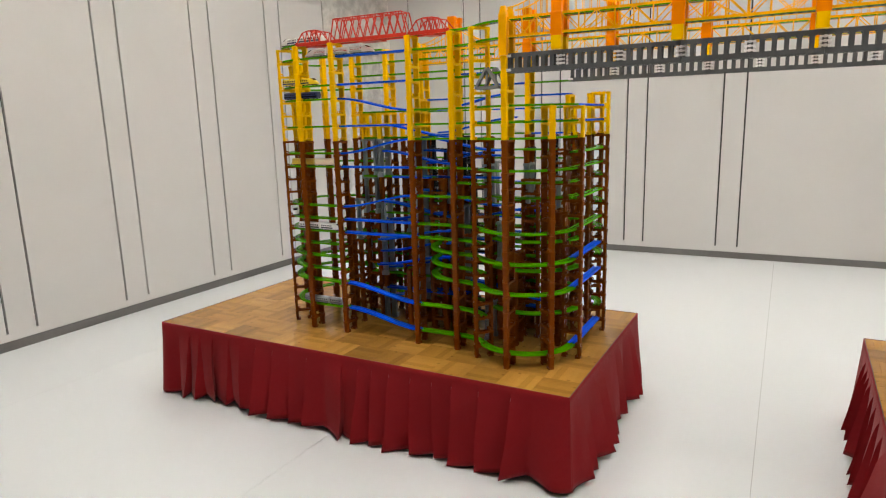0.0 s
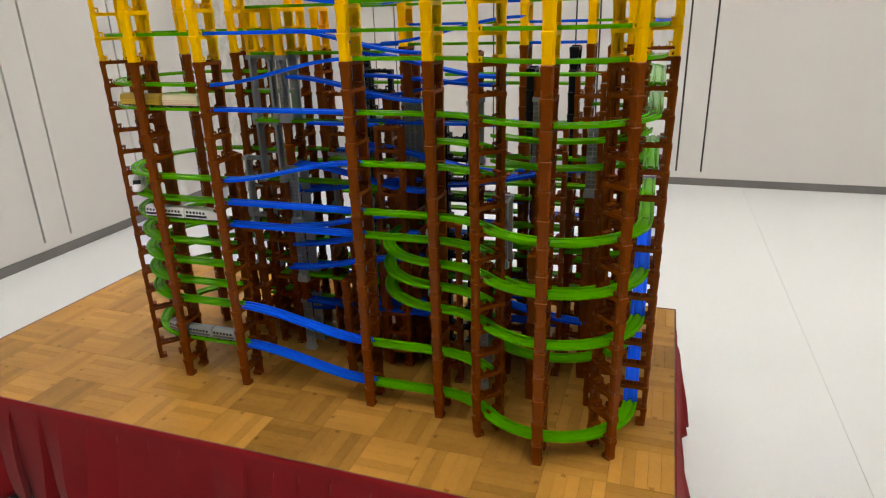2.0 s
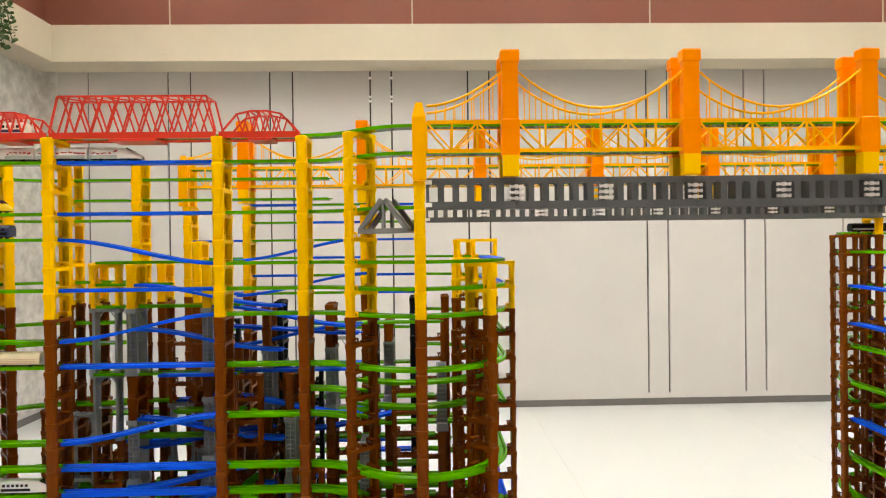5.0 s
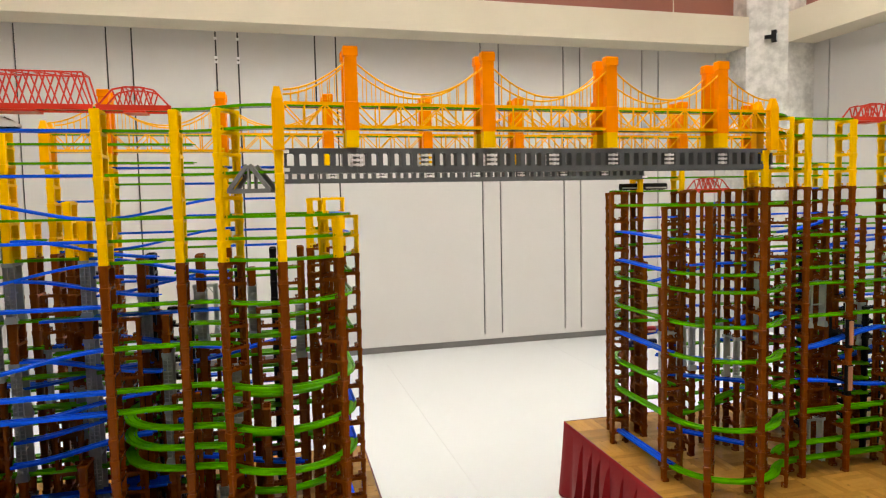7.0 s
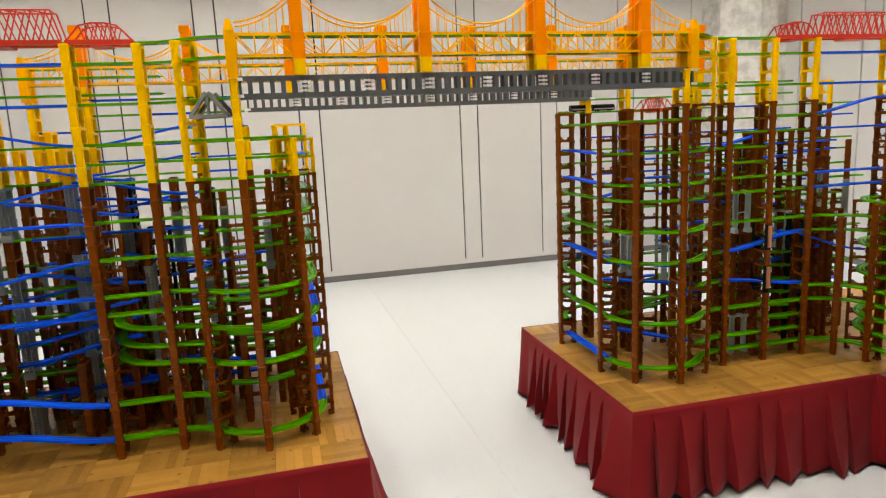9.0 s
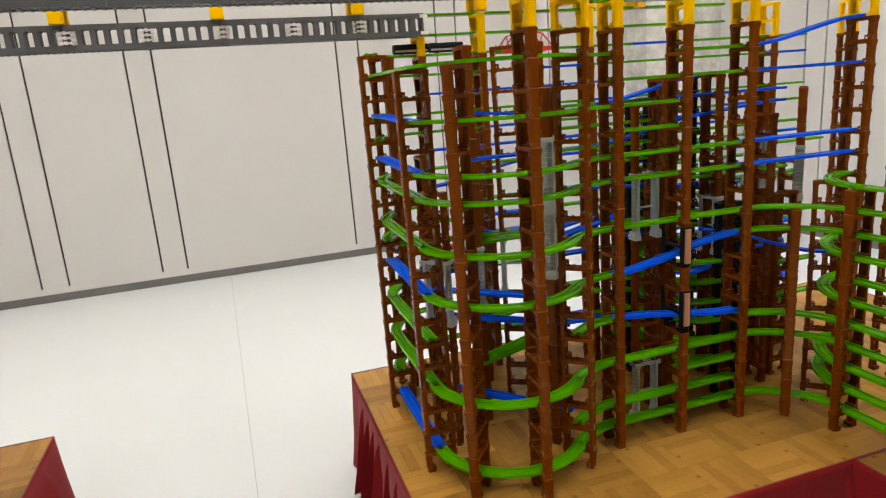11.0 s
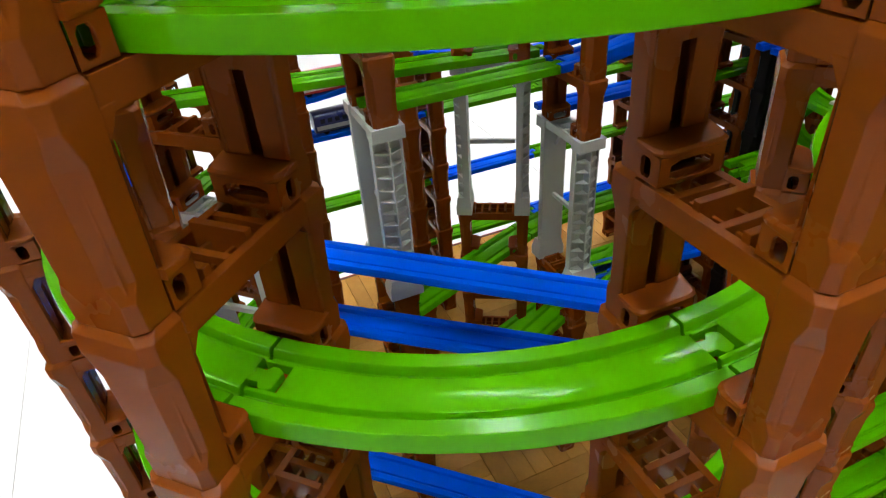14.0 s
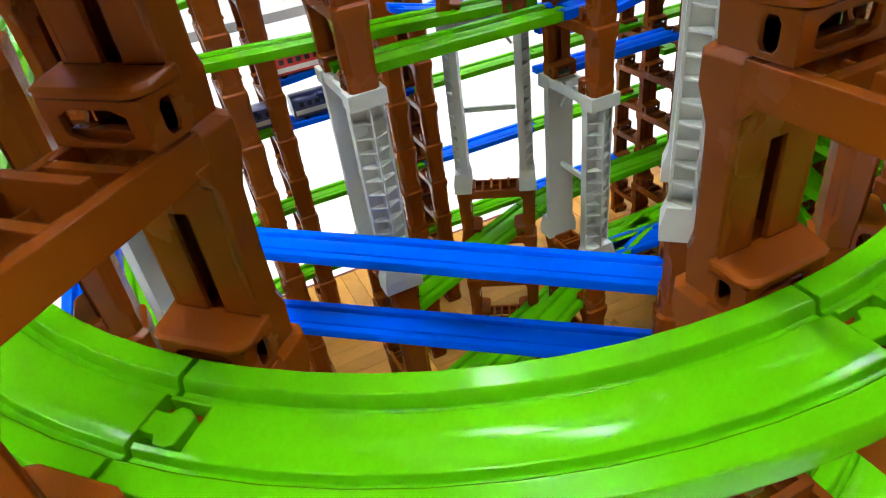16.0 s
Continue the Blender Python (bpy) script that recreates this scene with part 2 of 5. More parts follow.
def build_room():
    fl = new("floor")
    tagged(fl, "pale glossy vinyl floor in wide sheets", "floor", kind="structure")
    x = 0.652 - 3 * 1.82
    while x < ROOM_R + 0.3:
        s = Shape()
        x0, x1 = max(x, ROOM_L - 0.3), min(x + 1.8185, ROOM_R + 0.3)
        s.box(x0, x1, ROOM_F - 0.3, ROOM_B + 0.3, -0.05, 0.0)
        piece("floor_sheet", s.mesh("floor_sheet", [FLOOR]), fl)
        x += 1.82
    s = Shape()
    s.box(ROOM_L - 0.4, ROOM_R + 0.4, ROOM_F - 0.4, ROOM_B + 0.4, -0.12, -0.0015)
    piece("floor_base", s.mesh("floor_base", [SKIRTING]), fl)
    # rear wall, with its pairs of narrow and wide panels
    back_cuts = [-3.48, -2.735, -2.525, -1.78, -1.565, -0.83, -0.628, 0.100, 0.305, 1.820, 2.022, 2.77, 2.97, 3.74, 3.95, 4.71]
    wall_of_panels("wall_back", back_cuts, ROOM_L, ROOM_R, lambda a, z: (a, ROOM_B, z), (0, 1))
    left_cuts = [-3.65, -3.44, -2.73, -2.52, -1.81, -1.60, -0.91, -0.70, 0.01, 0.21, 0.92, 1.12, 1.83, 2.04, 2.75, 2.96, 3.66]
    wall_of_panels("wall_left", left_cuts, ROOM_F, ROOM_B, lambda a, z: (ROOM_L, a, z), (-1, 0))
    wall_of_panels("wall_right", [-3.53, -2.78, -2.58, -1.83, -1.63, -0.88, -0.68, 0.07, 0.27, 1.02, 1.22, 2.02, 2.22, 2.97, 3.17, 3.96], ROOM_F, ROOM_B, lambda a, z: (ROOM_R, a, z), (1, 0))
    # never in view; its dark colour keeps the towers' front faces dimmer
    wall_of_panels("wall_front", [-3, -2, -1, 0, 1, 2, 3, 4, 5], ROOM_L, ROOM_R, lambda a, z: (a, ROOM_F, z), (0, -1), DARK_FRONT)
    # stone facing in one corner, a stone pier with a cut-off edge in the other
    s = Shape()
    s.box(ROOM_L, ROOM_L + 0.16, ROOM_B - 0.012, ROOM_B, 0.1, WALL_TOP)
    s.box(ROOM_L, ROOM_L + 0.012, ROOM_B - 1.1, ROOM_B - 0.012, 0.1, WALL_TOP)
    solid("stone_corner_left", s, [STONE], "speckled pale grey stone facing in the corner of the room", "stone facing", kind="structure")
    s = Shape()
    s.rings([[(x, y, z) for x, y in ((4.852, ROOM_B + 0.1), (4.852, 4.432), (5.168, 4.160), (ROOM_R + 0.1, 4.160), (ROOM_R + 0.1, ROOM_B + 0.1))] for z in (0.0, CEIL_Z)])
    solid("stone_corner_right", s, [STONE], "speckled pale grey stone pier with a cut-off edge in the corner", "stone pier", kind="structure")
    # cream beam and terracotta frieze
    for nm, z0, z1, out, mat, lab in (("beam", BEAM_LOW, BAND_TOP, 0.35, BAND, "deep cream plaster beam above the wall panels"),
                                      ("frieze", BAND_TOP, CEIL_Z, 0.12, TERRA, "terracotta red panelled frieze under the ceiling")):
        s = Shape()
        t = 0.5
        s.box(ROOM_L - 0.3, ROOM_R + 0.3, ROOM_B - out, ROOM_B + t, z0, z1)
        s.box(ROOM_L - 0.3, ROOM_R + 0.3, ROOM_F - t, ROOM_F + out, z0, z1)
        s.box(ROOM_L - t, ROOM_L + out - (0.04 if nm == "beam" else 0), ROOM_F + out, ROOM_B - out, z0, z1)
        s.box(ROOM_R - out, ROOM_R + t, ROOM_F + out, ROOM_B - out, z0, z1)
        ob = solid(nm, s, [mat], lab, "beam" if nm == "beam" else "frieze", kind="structure")
        if nm == "frieze":
            for i in range(-2, 4):
                g = Shape()
                xx = -0.425 + 2.24 * (i - 1)
                g.box(xx, xx + 0.012, ROOM_B - out - 0.004, ROOM_B - out + 0.01, z0 + 0.003, z1)
                piece("frieze_joint", g.mesh("frieze_joint", [BAND]), ob)
    s = Shape()
    s.box(ROOM_L - 0.5, ROOM_R + 0.5, ROOM_F - 0.5, ROOM_B + 0.5, CEIL_Z, CEIL_Z + 0.1)
    solid("ceiling", s, [CEIL], "plain pale grey ceiling", "ceiling", kind="structure")
    # ceiling lamps
    for i in range(5):
        for j in range(4):
            x, y = -2.6 + 1.8 * i, -1.8 + 1.6 * j
            lamp = thing("ceiling_light", "long white ceiling light with a metal louvre", "ceiling light", "ceiling lights", at=pose(x, y, CEIL_Z, 0, 0, 90))
            s = Shape()
            s.box(-0.62, 0.62, -0.17, 0.17, -0.045, 0.0)
            piece("housing", s.mesh("housing", [WHITE]), lamp)
            s = Shape()
            s.box(-0.58, 0.58, -0.14, 0.14, -0.055, -0.046)
            piece("diffuser", s.mesh("diffuser", [GLOW]), lamp)
            s = Shape()
            for k in range(9):
                s.box(-0.582 + 0.1453 * k, -0.578 + 0.1453 * k, -0.146, 0.146, -0.105, -0.056)
            for y0 in (-0.148, -0.002, 0.144):
                s.box(-0.584, 0.584, y0, y0 + 0.004, -0.105, -0.056)
            piece("louvre", s.mesh("louvre", [SILVER]), lamp, None, "grey metal louvre grid")
    # loudspeaker bracket in the far corner
    ob = thing("wall_speaker", "small dark speaker on the stone corner", "speaker", at=pose(5.01, 4.225, 3.30, 0, 0, 40))
    s = Shape()
    s.box(-0.036, 0.036, -0.05, 0.0, -0.06, 0.06)
    s.box(-0.012, 0.012, 0.0, 0.07, -0.02, 0.02)
    piece("case", s.mesh("case", [BLACK]), ob)
    s = Shape()
    s.box(-0.026, 0.026, -0.056, -0.05, -0.05, 0.02)
    piece("grille", s.mesh("grille", [SILVER]), ob)


def wall_of_panels(name, cuts, a0, a1, at, out, mat=None):
    mat = mat or WALL
    wall = new(name)
    tagged(wall, "pale beige wall of tall movable panels with thin dark joints" if mat is WALL else "unseen front wall, made dark brown to cut bounced light", "wall", kind="structure")
    edges = [a0] + cuts + [a1]
    for p, q in zip(edges[:-1], edges[1:]):
        s = Shape()
        x0, y0, _ = at(p + 0.008, 0)
        x1, y1, _ = at(q - 0.008, 0)
        s.box(min(x0, x1), max(x0, x1) + (0.12 if out[0] > 0 else 0), min(y0, y1), max(y0, y1) + (0.12 if out[1] > 0 else 0), 0.115, 3.24) if (out[0] > 0 or out[1] > 0) else \
            s.box(min(x0, x1) - (0.12 if out[0] < 0 else 0), max(x0, x1), min(y0, y1) - (0.12 if out[1] < 0 else 0), max(y0, y1), 0.115, 3.24)
        piece("wall_panel", s.mesh("wall_panel", [mat]), wall)
    s = Shape()
    x0, y0, _ = at(a0 - 0.3, 0)
    x1, y1, _ = at(a1 + 0.3, 0)
    d = 0.02
    s.box(min(x0, x1) + (d if out[0] > 0 else -0.3 if out[0] < 0 else 0), max(x0, x1) + (0.3 if out[0] > 0 else -d if out[0] < 0 else 0),
          min(y0, y1) + (d if out[1] > 0 else -0.3 if out[1] < 0 else 0), max(y0, y1) + (0.3 if out[1] > 0 else -d if out[1] < 0 else 0), 0.0, WALL_TOP)
    piece("wall_core", s.mesh("wall_core", [JOINT]), wall)
    s = Shape()
    s.box(min(x0, x1) - (0.008 if out[0] > 0 else 0.1 if out[0] < 0 else 0), max(x0, x1) + (0.1 if out[0] > 0 else 0.008 if out[0] < 0 else 0),
          min(y0, y1) - (0.008 if out[1] > 0 else 0.1 if out[1] < 0 else 0), max(y0, y1) + (0.1 if out[1] > 0 else 0.008 if out[1] < 0 else 0), 0.0, 0.064)
    piece("skirting", s.mesh("skirting", [SKIRTING]), wall)
    for nm, z0, z1 in (("lower_rail", 0.064, 0.1155), ("upper_rail", 3.2395, WALL_TOP)):
        s = Shape()
        s.box(min(x0, x1) + (0.0006 if out[0] > 0 else -0.1 if out[0] < 0 else 0), max(x0, x1) + (0.1 if out[0] > 0 else -0.0006 if out[0] < 0 else 0),
              min(y0, y1) + (0.0006 if out[1] > 0 else -0.1 if out[1] < 0 else 0), max(y0, y1) + (0.1 if out[1] > 0 else -0.0006 if out[1] < 0 else 0), z0, z1)
        piece(nm, s.mesh(nm, [mat]), wall)
    if name == "wall_back":
        for c in cuts:
            for z in (2.93, 2.97, 3.15):
                g = Shape()
                x, y, _ = at(c, 0)
                g.box(x - 0.014, x + 0.014, y - 0.012, y + 0.005, z, z + 0.022)
                piece("panel_latch", g.mesh("panel_latch", [CHROME]), wall) if c in (-0.83, -0.628) else None


build_room()


# ---- platforms ----
def build_stage(name, x0, x1, y0, y1, sides, label, seed, turn):
    rng = random.Random(seed)
    st = thing(name, label, "stage platform", "platforms", at=about(x0 if seed > 1 else x1, y1 if seed == 3 else y0, turn))
    s = Shape()
    s.box(x0 + 0.012, x1 - 0.012, y0 + 0.012, y1 - 0.012, 0.02, STAGE - 0.008)
    piece("platform_body", s.mesh("platform_body", [EDGE]), st)
    s = Shape()
    e = 0.004
    for a in ((x0, x1, y0, y0 + e), (x0, x1, y1 - e, y1), (x0, x0 + e, y0 + e, y1 - e), (x1 - e, x1, y0 + e, y1 - e)):
        s.box(*a, STAGE - 0.012, STAGE + 0.0006)
    piece("edge_trim", s.mesh("edge_trim", [EDGE]), st)
    # parquet: squares of five staves, turned by quarter turns
    q = 0.152
    nx, ny = round((x1 - x0 - 2 * e) / q), round((y1 - y0 - 2 * e) / q)
    qx, qy = (x1 - x0 - 2 * e) / nx, (y1 - y0 - 2 * e) / ny
    g = Shape()
    n = 5
    for i in range(n):
        w = 1 / n
        a0, a1 = -0.5 + i * w + 0.0011, -0.5 + (i + 1) * w - 0.0011
        lo = [(-0.4965, a0, 0), (0.4965, a0, 0), (0.4965, a1, 0), (-0.4965, a1, 0)]
        mid = [(p[0], p[1], 0.9) for p in lo]
        top = [(p[0] * 0.9985, (p[1] - (a0 + a1) / 2) * 0.992 + (a0 + a1) / 2, 1.0) for p in lo]
        g.rings([lo, mid, top])
    me = g.mesh("parquet_square", [WOOD])
    for i in range(nx):
        for j in range(ny):
            x, y = x0 + e + (i + 0.5) * qx, y0 + e + (j + 0.5) * qy
            turn = 90 * ((i + j) % 2) + 180 * rng.randrange(2)
            sx, sy = (qx, qy) if (i + j) % 2 == 0 else (qy, qx)
            m = pose(x, y, STAGE - 0.0075, 0, 0, turn) @ Matrix.Diagonal((sx, sy, 0.0075 + rng.uniform(-0.0002, 0.0002), 1))
            piece("parquet_square", me, st, m)
    # pleated cloth round the platform
    pts = []
    corners = {"f": ((x0, y0), (x1, y0), (0, -1)), "r": ((x1, y0), (x1, y1), (1, 0)), "b": ((x1, y1), (x0, y1), (0, 1)), "l": ((x0, y1), (x0, y0), (-1, 0))}
    for side in sides:
        (ax, ay), (bx, by), (ox, oy) = corners[side]
        length = math.hypot(bx - ax, by - ay)
        phase, ph2 = rng.uniform(0, 6), rng.uniform(0, 6)
        # knife pleats: each falls from a sharp proud edge to the tuck before the next
        steps = (0.0, 0.03, 0.09, 0.2, 0.34, 0.48, 0.62, 0.76, 0.87, 0.94, 0.975)
        cols, u = [], 0.0
        flip = rng.random() < 0.5
        while u < length:
            wide = rng.choice((0.085, 0.105, 0.12, 0.135)) * rng.uniform(0.88, 1.12)
            if length - u - wide < 0.06:
                wide = length - u
            if rng.random() < 0.15:
                flip = not flip
            cols.append((u, wide, flip, rng.uniform(0.45, 1.45), rng.uniform(-0.024, 0.024), rng.uniform(-0.006, 0.008)))
            u += wide
        line = [(u + wide * f, (1 - f if not flip else f) if f < 0.98 else 0.0, a, lean, hem, f) for u, wide, flip, a, lean, hem in cols for f in steps] + [(length, 0.0, 1, 0, 0, 1)]
        rows = 16
        verts, faces = [], []
        for u, g, a, lean, lift, f in line:
            fold_d = 0.95 * g ** 1.15 + 0.05 * math.sin(math.pi * f)
            ends = min(1, u / 0.06, (length - u) / 0.06)
            corner = max(0.0, 1 - min(u, length - u) / 0.05) ** 1.6
            for r in range(rows + 1):
                h = r / rows
                v = max(0.0, (h - 0.11) / 0.89)      # below the flat band at the top
                d = 0.0012 + 0.010 * h + fold_d * a * (0.010 * min(1, v * 9) + 0.042 * v ** 1.15)
                d += (0.012 * math.sin(4.1 * u + ph2) + 0.007 * math.sin(11 * u + phase + 2 * h)) * v ** 1.6 + 0.010 * v
                d += 0.0025 * math.sin(31 * u + 9 * h + phase) * v
                t = min(max(u + (lean * v ** 1.3 + 0.004 * math.sin(6 * h + 23 * u) * v) * ends, 0), length)
                # the cloth of two sides meets in one fold at the corner
                fold = 0.0012 + 0.010 * h + 0.013 * h ** 1.4
                d = d * (1 - corner) + fold * corner
                t += (1 if u > length / 2 else -1) * fold * corner
                px, py = ax + (bx - ax) * t / length + ox * d, ay + (by - ay) * t / length + oy * d
                hem = 0.008 + 0.008 * corner + (1 - corner) * (0.010 * (1 - g) + max(-0.004, lift) + 0.012 * math.sin(1.9 * u + phase) ** 2)
                verts.append((px, py, STAGE + 0.0012 - (STAGE + 0.0012 - hem) * h))
        R = rows + 1
        for c in range(len(line) - 1):
            for r in range(rows):
                faces.append((c * R + r, c * R + r + 1, (c + 1) * R + r + 1, (c + 1) * R + r))
        me = bpy.data.meshes.new("skirt")
        me.from_pydata(verts, [], faces)
        me.materials.append(CLOTH)
        me.polygons.foreach_set("use_smooth", [True] * len(faces))
        me.update()
        me.set_sharp_from_angle(angle=radians(38))
        ob = piece("skirt", me, st, None, "gathered dark red cloth skirt")
        sol = ob.modifiers.new("thickness", "SOLIDIFY")
        sol.thickness = 0.002
        sol.offset = -1
    return st


# ---- pier blocks ----
POST_IN, POST_OUT, LEDGE = 0.0305, 0.0457, 0.0190   # faces of a post, and the ledge that holds the rail, from the rail's middle


def post(s, sign, h, mat=0):
    """One post: square collars at the joints, widely chamfered between them, a slotted face towards the rail."""
    loops = []
    w = 0.0145
    # height, inset, corner chamfer
    for z, k, c in ((0.0, 0.0020, 0.0030), (0.15, 0.0018, 0.0026), (0.235, 0.0016, 0.0052), (0.72, 0.0006, 0.0056), (0.86, 0.0, 0.0030), (0.962, 0.0, 0.0032), (0.968, 0.0002, 0.0034), (1.0, 0.0022, 0.0048)):
        b, o = w - k, POST_OUT - k
        ci = 0.0014
        loops.append([(sign * x, y, z * h) for x, y in ((POST_IN, -b + ci), (POST_IN + ci, -b), (o - c, -b), (o, -b + c), (o, b - c), (o - c, b), (POST_IN + ci, b), (POST_IN, b - ci))])
    n = 8
    verts = [p for lp in loops for p in lp]
    faces = [(k * n + i, k * n + i + 1, (k + 1) * n + i + 1, (k + 1) * n + i) for k in range(len(loops) - 1) for i in range(n - 1)]
    faces += [tuple(range(n - 1, -1, -1)), tuple((len(loops) - 1) * n + i for i in range(n))]
    s.add(verts, faces, mat)
    b = w - 0.0012
    z1 = 0.0108
    s.recess((sign * POST_IN, -b * sign, z1), (0, 2 * b * sign, 0), (0, 0, h - z1), (-sign, 0, 0), 0.395, 0.605, 0.02, 0.60, 0.0110, mat, 0.0016)


def holed(s, o, a, b, n, u0, u1, v0, v1, lip, mat=0):
    """A thin wall o + a, o + b with a round-cornered hole through it, its rim turned in against n."""
    o, a, b, n = Vector(o), Vector(a), Vector(b), Vector(n)
    q = [o, o + a, o + a + b, o + b]
    cu, cv = (u1 - u0) * 0.2, (v1 - v0) * 0.2
    r = [o + a * u + b * v for u, v in ((u0 + cu, v0), (u1 - cu, v0), (u1, v0 + cv), (u1, v1 - cv), (u1 - cu, v1), (u0 + cu, v1), (u0, v1 - cv), (u0, v0 + cv))]
    m = [p - n * lip for p in r]
    f = [(0, 1, 5, 4), (1, 6, 5), (1, 2, 7, 6), (2, 8, 7), (2, 3, 9, 8), (3, 10, 9), (3, 0, 11, 10), (0, 4, 11)]
    f += [(4 + i, 4 + (i + 1) % 8, 12 + (i + 1) % 8, 12 + i) for i in range(8)]
    s.add(q + r + m, f, mat)


def bracket(s, sign, h, mat=0):
    """The ledge over the rail's edge on a hollow box with an open mouth, on the end of the cross piece."""
    w = 0.0150
    xi, xl = POST_IN + 0.0012, LEDGE
    z0, z1, z2 = 0.0, 0.0106, 0.0134
    cut = 0.0042

    def plan(d, zf, zb):
        out = ((xi, -w), (xl + cut + d, -w + d), (xl + 0.0012 + d, -w + d + 0.0016), (xl + d, -w + cut + d), (xl + d, w - cut - d), (xl + 0.0012 + d, w - d - 0.0016), (xl + cut + d, w - d), (xi, w))
        return [(sign * x, y, zf + (zb - zf) * max(0, (x - xl) / (xi - xl)) ** 2.2) for x, y in out]
    s.rings([plan(0.0012, z1, z1), plan(0.0, z1 + 0.0009, z1 + 0.0009), plan(0.0, z2 - 0.0009, z2 - 0.0002), plan(0.0010, z2, z2 + 0.0008)], mat)
    # hollow box under the ledge: mouth towards the rail, a hole in each flank
    xb, wb = xl + 0.0016, w - 0.0016
    holed(s, (sign * xb, -wb * sign, z0), (0, 2 * wb * sign, 0), (0, 0, z1 - z0), (-sign, 0, 0), 0.17, 0.83, 0.14, 0.80, 0.0014, mat)
    for ys in (-1, 1):
        holed(s, (sign * xb, ys * wb, z0), (sign * (xi - xb), 0, 0), (0, 0, z1 - z0), (0, ys, 0), 0.40, 0.84, 0.14, 0.84, 0.0014, mat)
    s.add([(sign * xb, -wb, z0), (sign * xb, wb, z0), (sign * xi, wb, z0), (sign * xi, -wb, z0)], [(0, 1, 2, 3)], mat)


def rung(s, h, x, z0, z1, mat=0):
    """The open grid that joins two posts and carries the rail."""
    w = 0.0141
    zs = max(z0, z1 - 0.0095)
    for y in (-w, w - 0.0035):
        s.box(-x, x, y, y + 0.0035, zs, z1, mat)
    for k in range(6):
        c = -x * 0.80 + k * x * 0.32
        up = 0.0004 if k % 2 else 0.0040
        s.box(c - 0.0015, c + 0.0015, -w + 0.0030, w - 0.0030, zs + 0.0004, z1 + up - 0.0006, mat)
    for y in (-0.0055, 0.0043):
        s.box(-x, x, y, y + 0.0014, zs + 0.001, z1 - 0.0030, mat)


def block_mesh(name, mat, h=BLK):
    s = Shape()
    for sign in (-1, 1):
        post(s, sign, h)
        bracket(s, sign, h)
        # gusset where the cross piece meets the post
        for y in (-0.0143, 0.0108):
            s.add([(sign * x, yy, z * h) for yy in (y, y + 0.0035) for x, z in ((POST_IN + 0.001, 0.76), (POST_IN + 0.001, 0.875), (LEDGE + 0.008, 0.875))],
                  [(0, 1, 2), (5, 4, 3), (0, 2, 5, 3), (0, 3, 4, 1), (1, 4, 5, 2)])
    rung(s, h, POST_IN + 0.001, 0.79 * h, 0.99 * h)
    return mended(s.mesh(name, [mat]))


def tall_mesh(name, mat, n=3):
    """A tall grey pier: two channels with ladder ribs towards the outside, on flared feet, joined at the top."""
    s = Shape()
    h = n * BLK
    for sign in (-1, 1):
        w = 0.0152
        a, b = sign * 0.0290, sign * 0.0450
        c = (a + b) / 2

        def bx(x0, x1, y0, y1, z0, z1):
            s.box(min(x0, x1), max(x0, x1), y0, y1, z0, z1)
        d = 0.0080
        s.rings([[(c + x * k, y * k, z) for x, y in ((-d, -w), (d, -w), (d, w), (-d, w))] for z, k in ((0, 1.22), (0.012, 1.22), (0.024, 1.0))])
        e = a + sign * 0.0050
        bx(a, e, -w, w, 0.022, h - 0.012)
        for y in (-w, w - 0.0018):
            bx(e, e + sign * 0.0032, y, y + 0.0018, 0.022, h - 0.012)
        bx(e, b, -0.0009, 0.0009, 0.022, h - 0.012)
        k = n * 4 + 1
        for i in range(k):
            z = 0.024 + (h - 0.038) * i / (k - 1)
            for y in (-1, 1):
                s.rings([[(e, y * (w - 0.0018), zz), (e + sign * 0.003, y * (w - 0.0018), zz), (b - sign * 0.0006, y * 0.0009, zz), (e, y * 0.0009, zz)] for zz in (z - 0.0008, z + 0.0008)])
        bx(a - sign * 0.001, b + sign * 0.001, -w * 1.07, w * 1.07, h - 0.013, h)
    rung(s, BLK, 0.0285, h - 0.012, h - 0.001)
    s.box(-0.0275, 0.0275, -0.002, 0.002, h * 0.47, h * 0.47 + 0.005)
    for sign in (-1, 1):
        s.bar((sign * 0.0275, 0, h - 0.034), (sign * 0.012, 0, h - 0.012), 0.003, 0.003)
    return mended(s.mesh(name, [mat]))


BLOCK = {"b": block_mesh("brown_block", BROWN), "y": block_mesh("yellow_block", YELLOW), "g": tall_mesh("grey_section", GREY), "a": tall_mesh("dark_grey_section", ASH), "k": block_mesh("black_block", BLACK)}
GROUP = "rail piers"


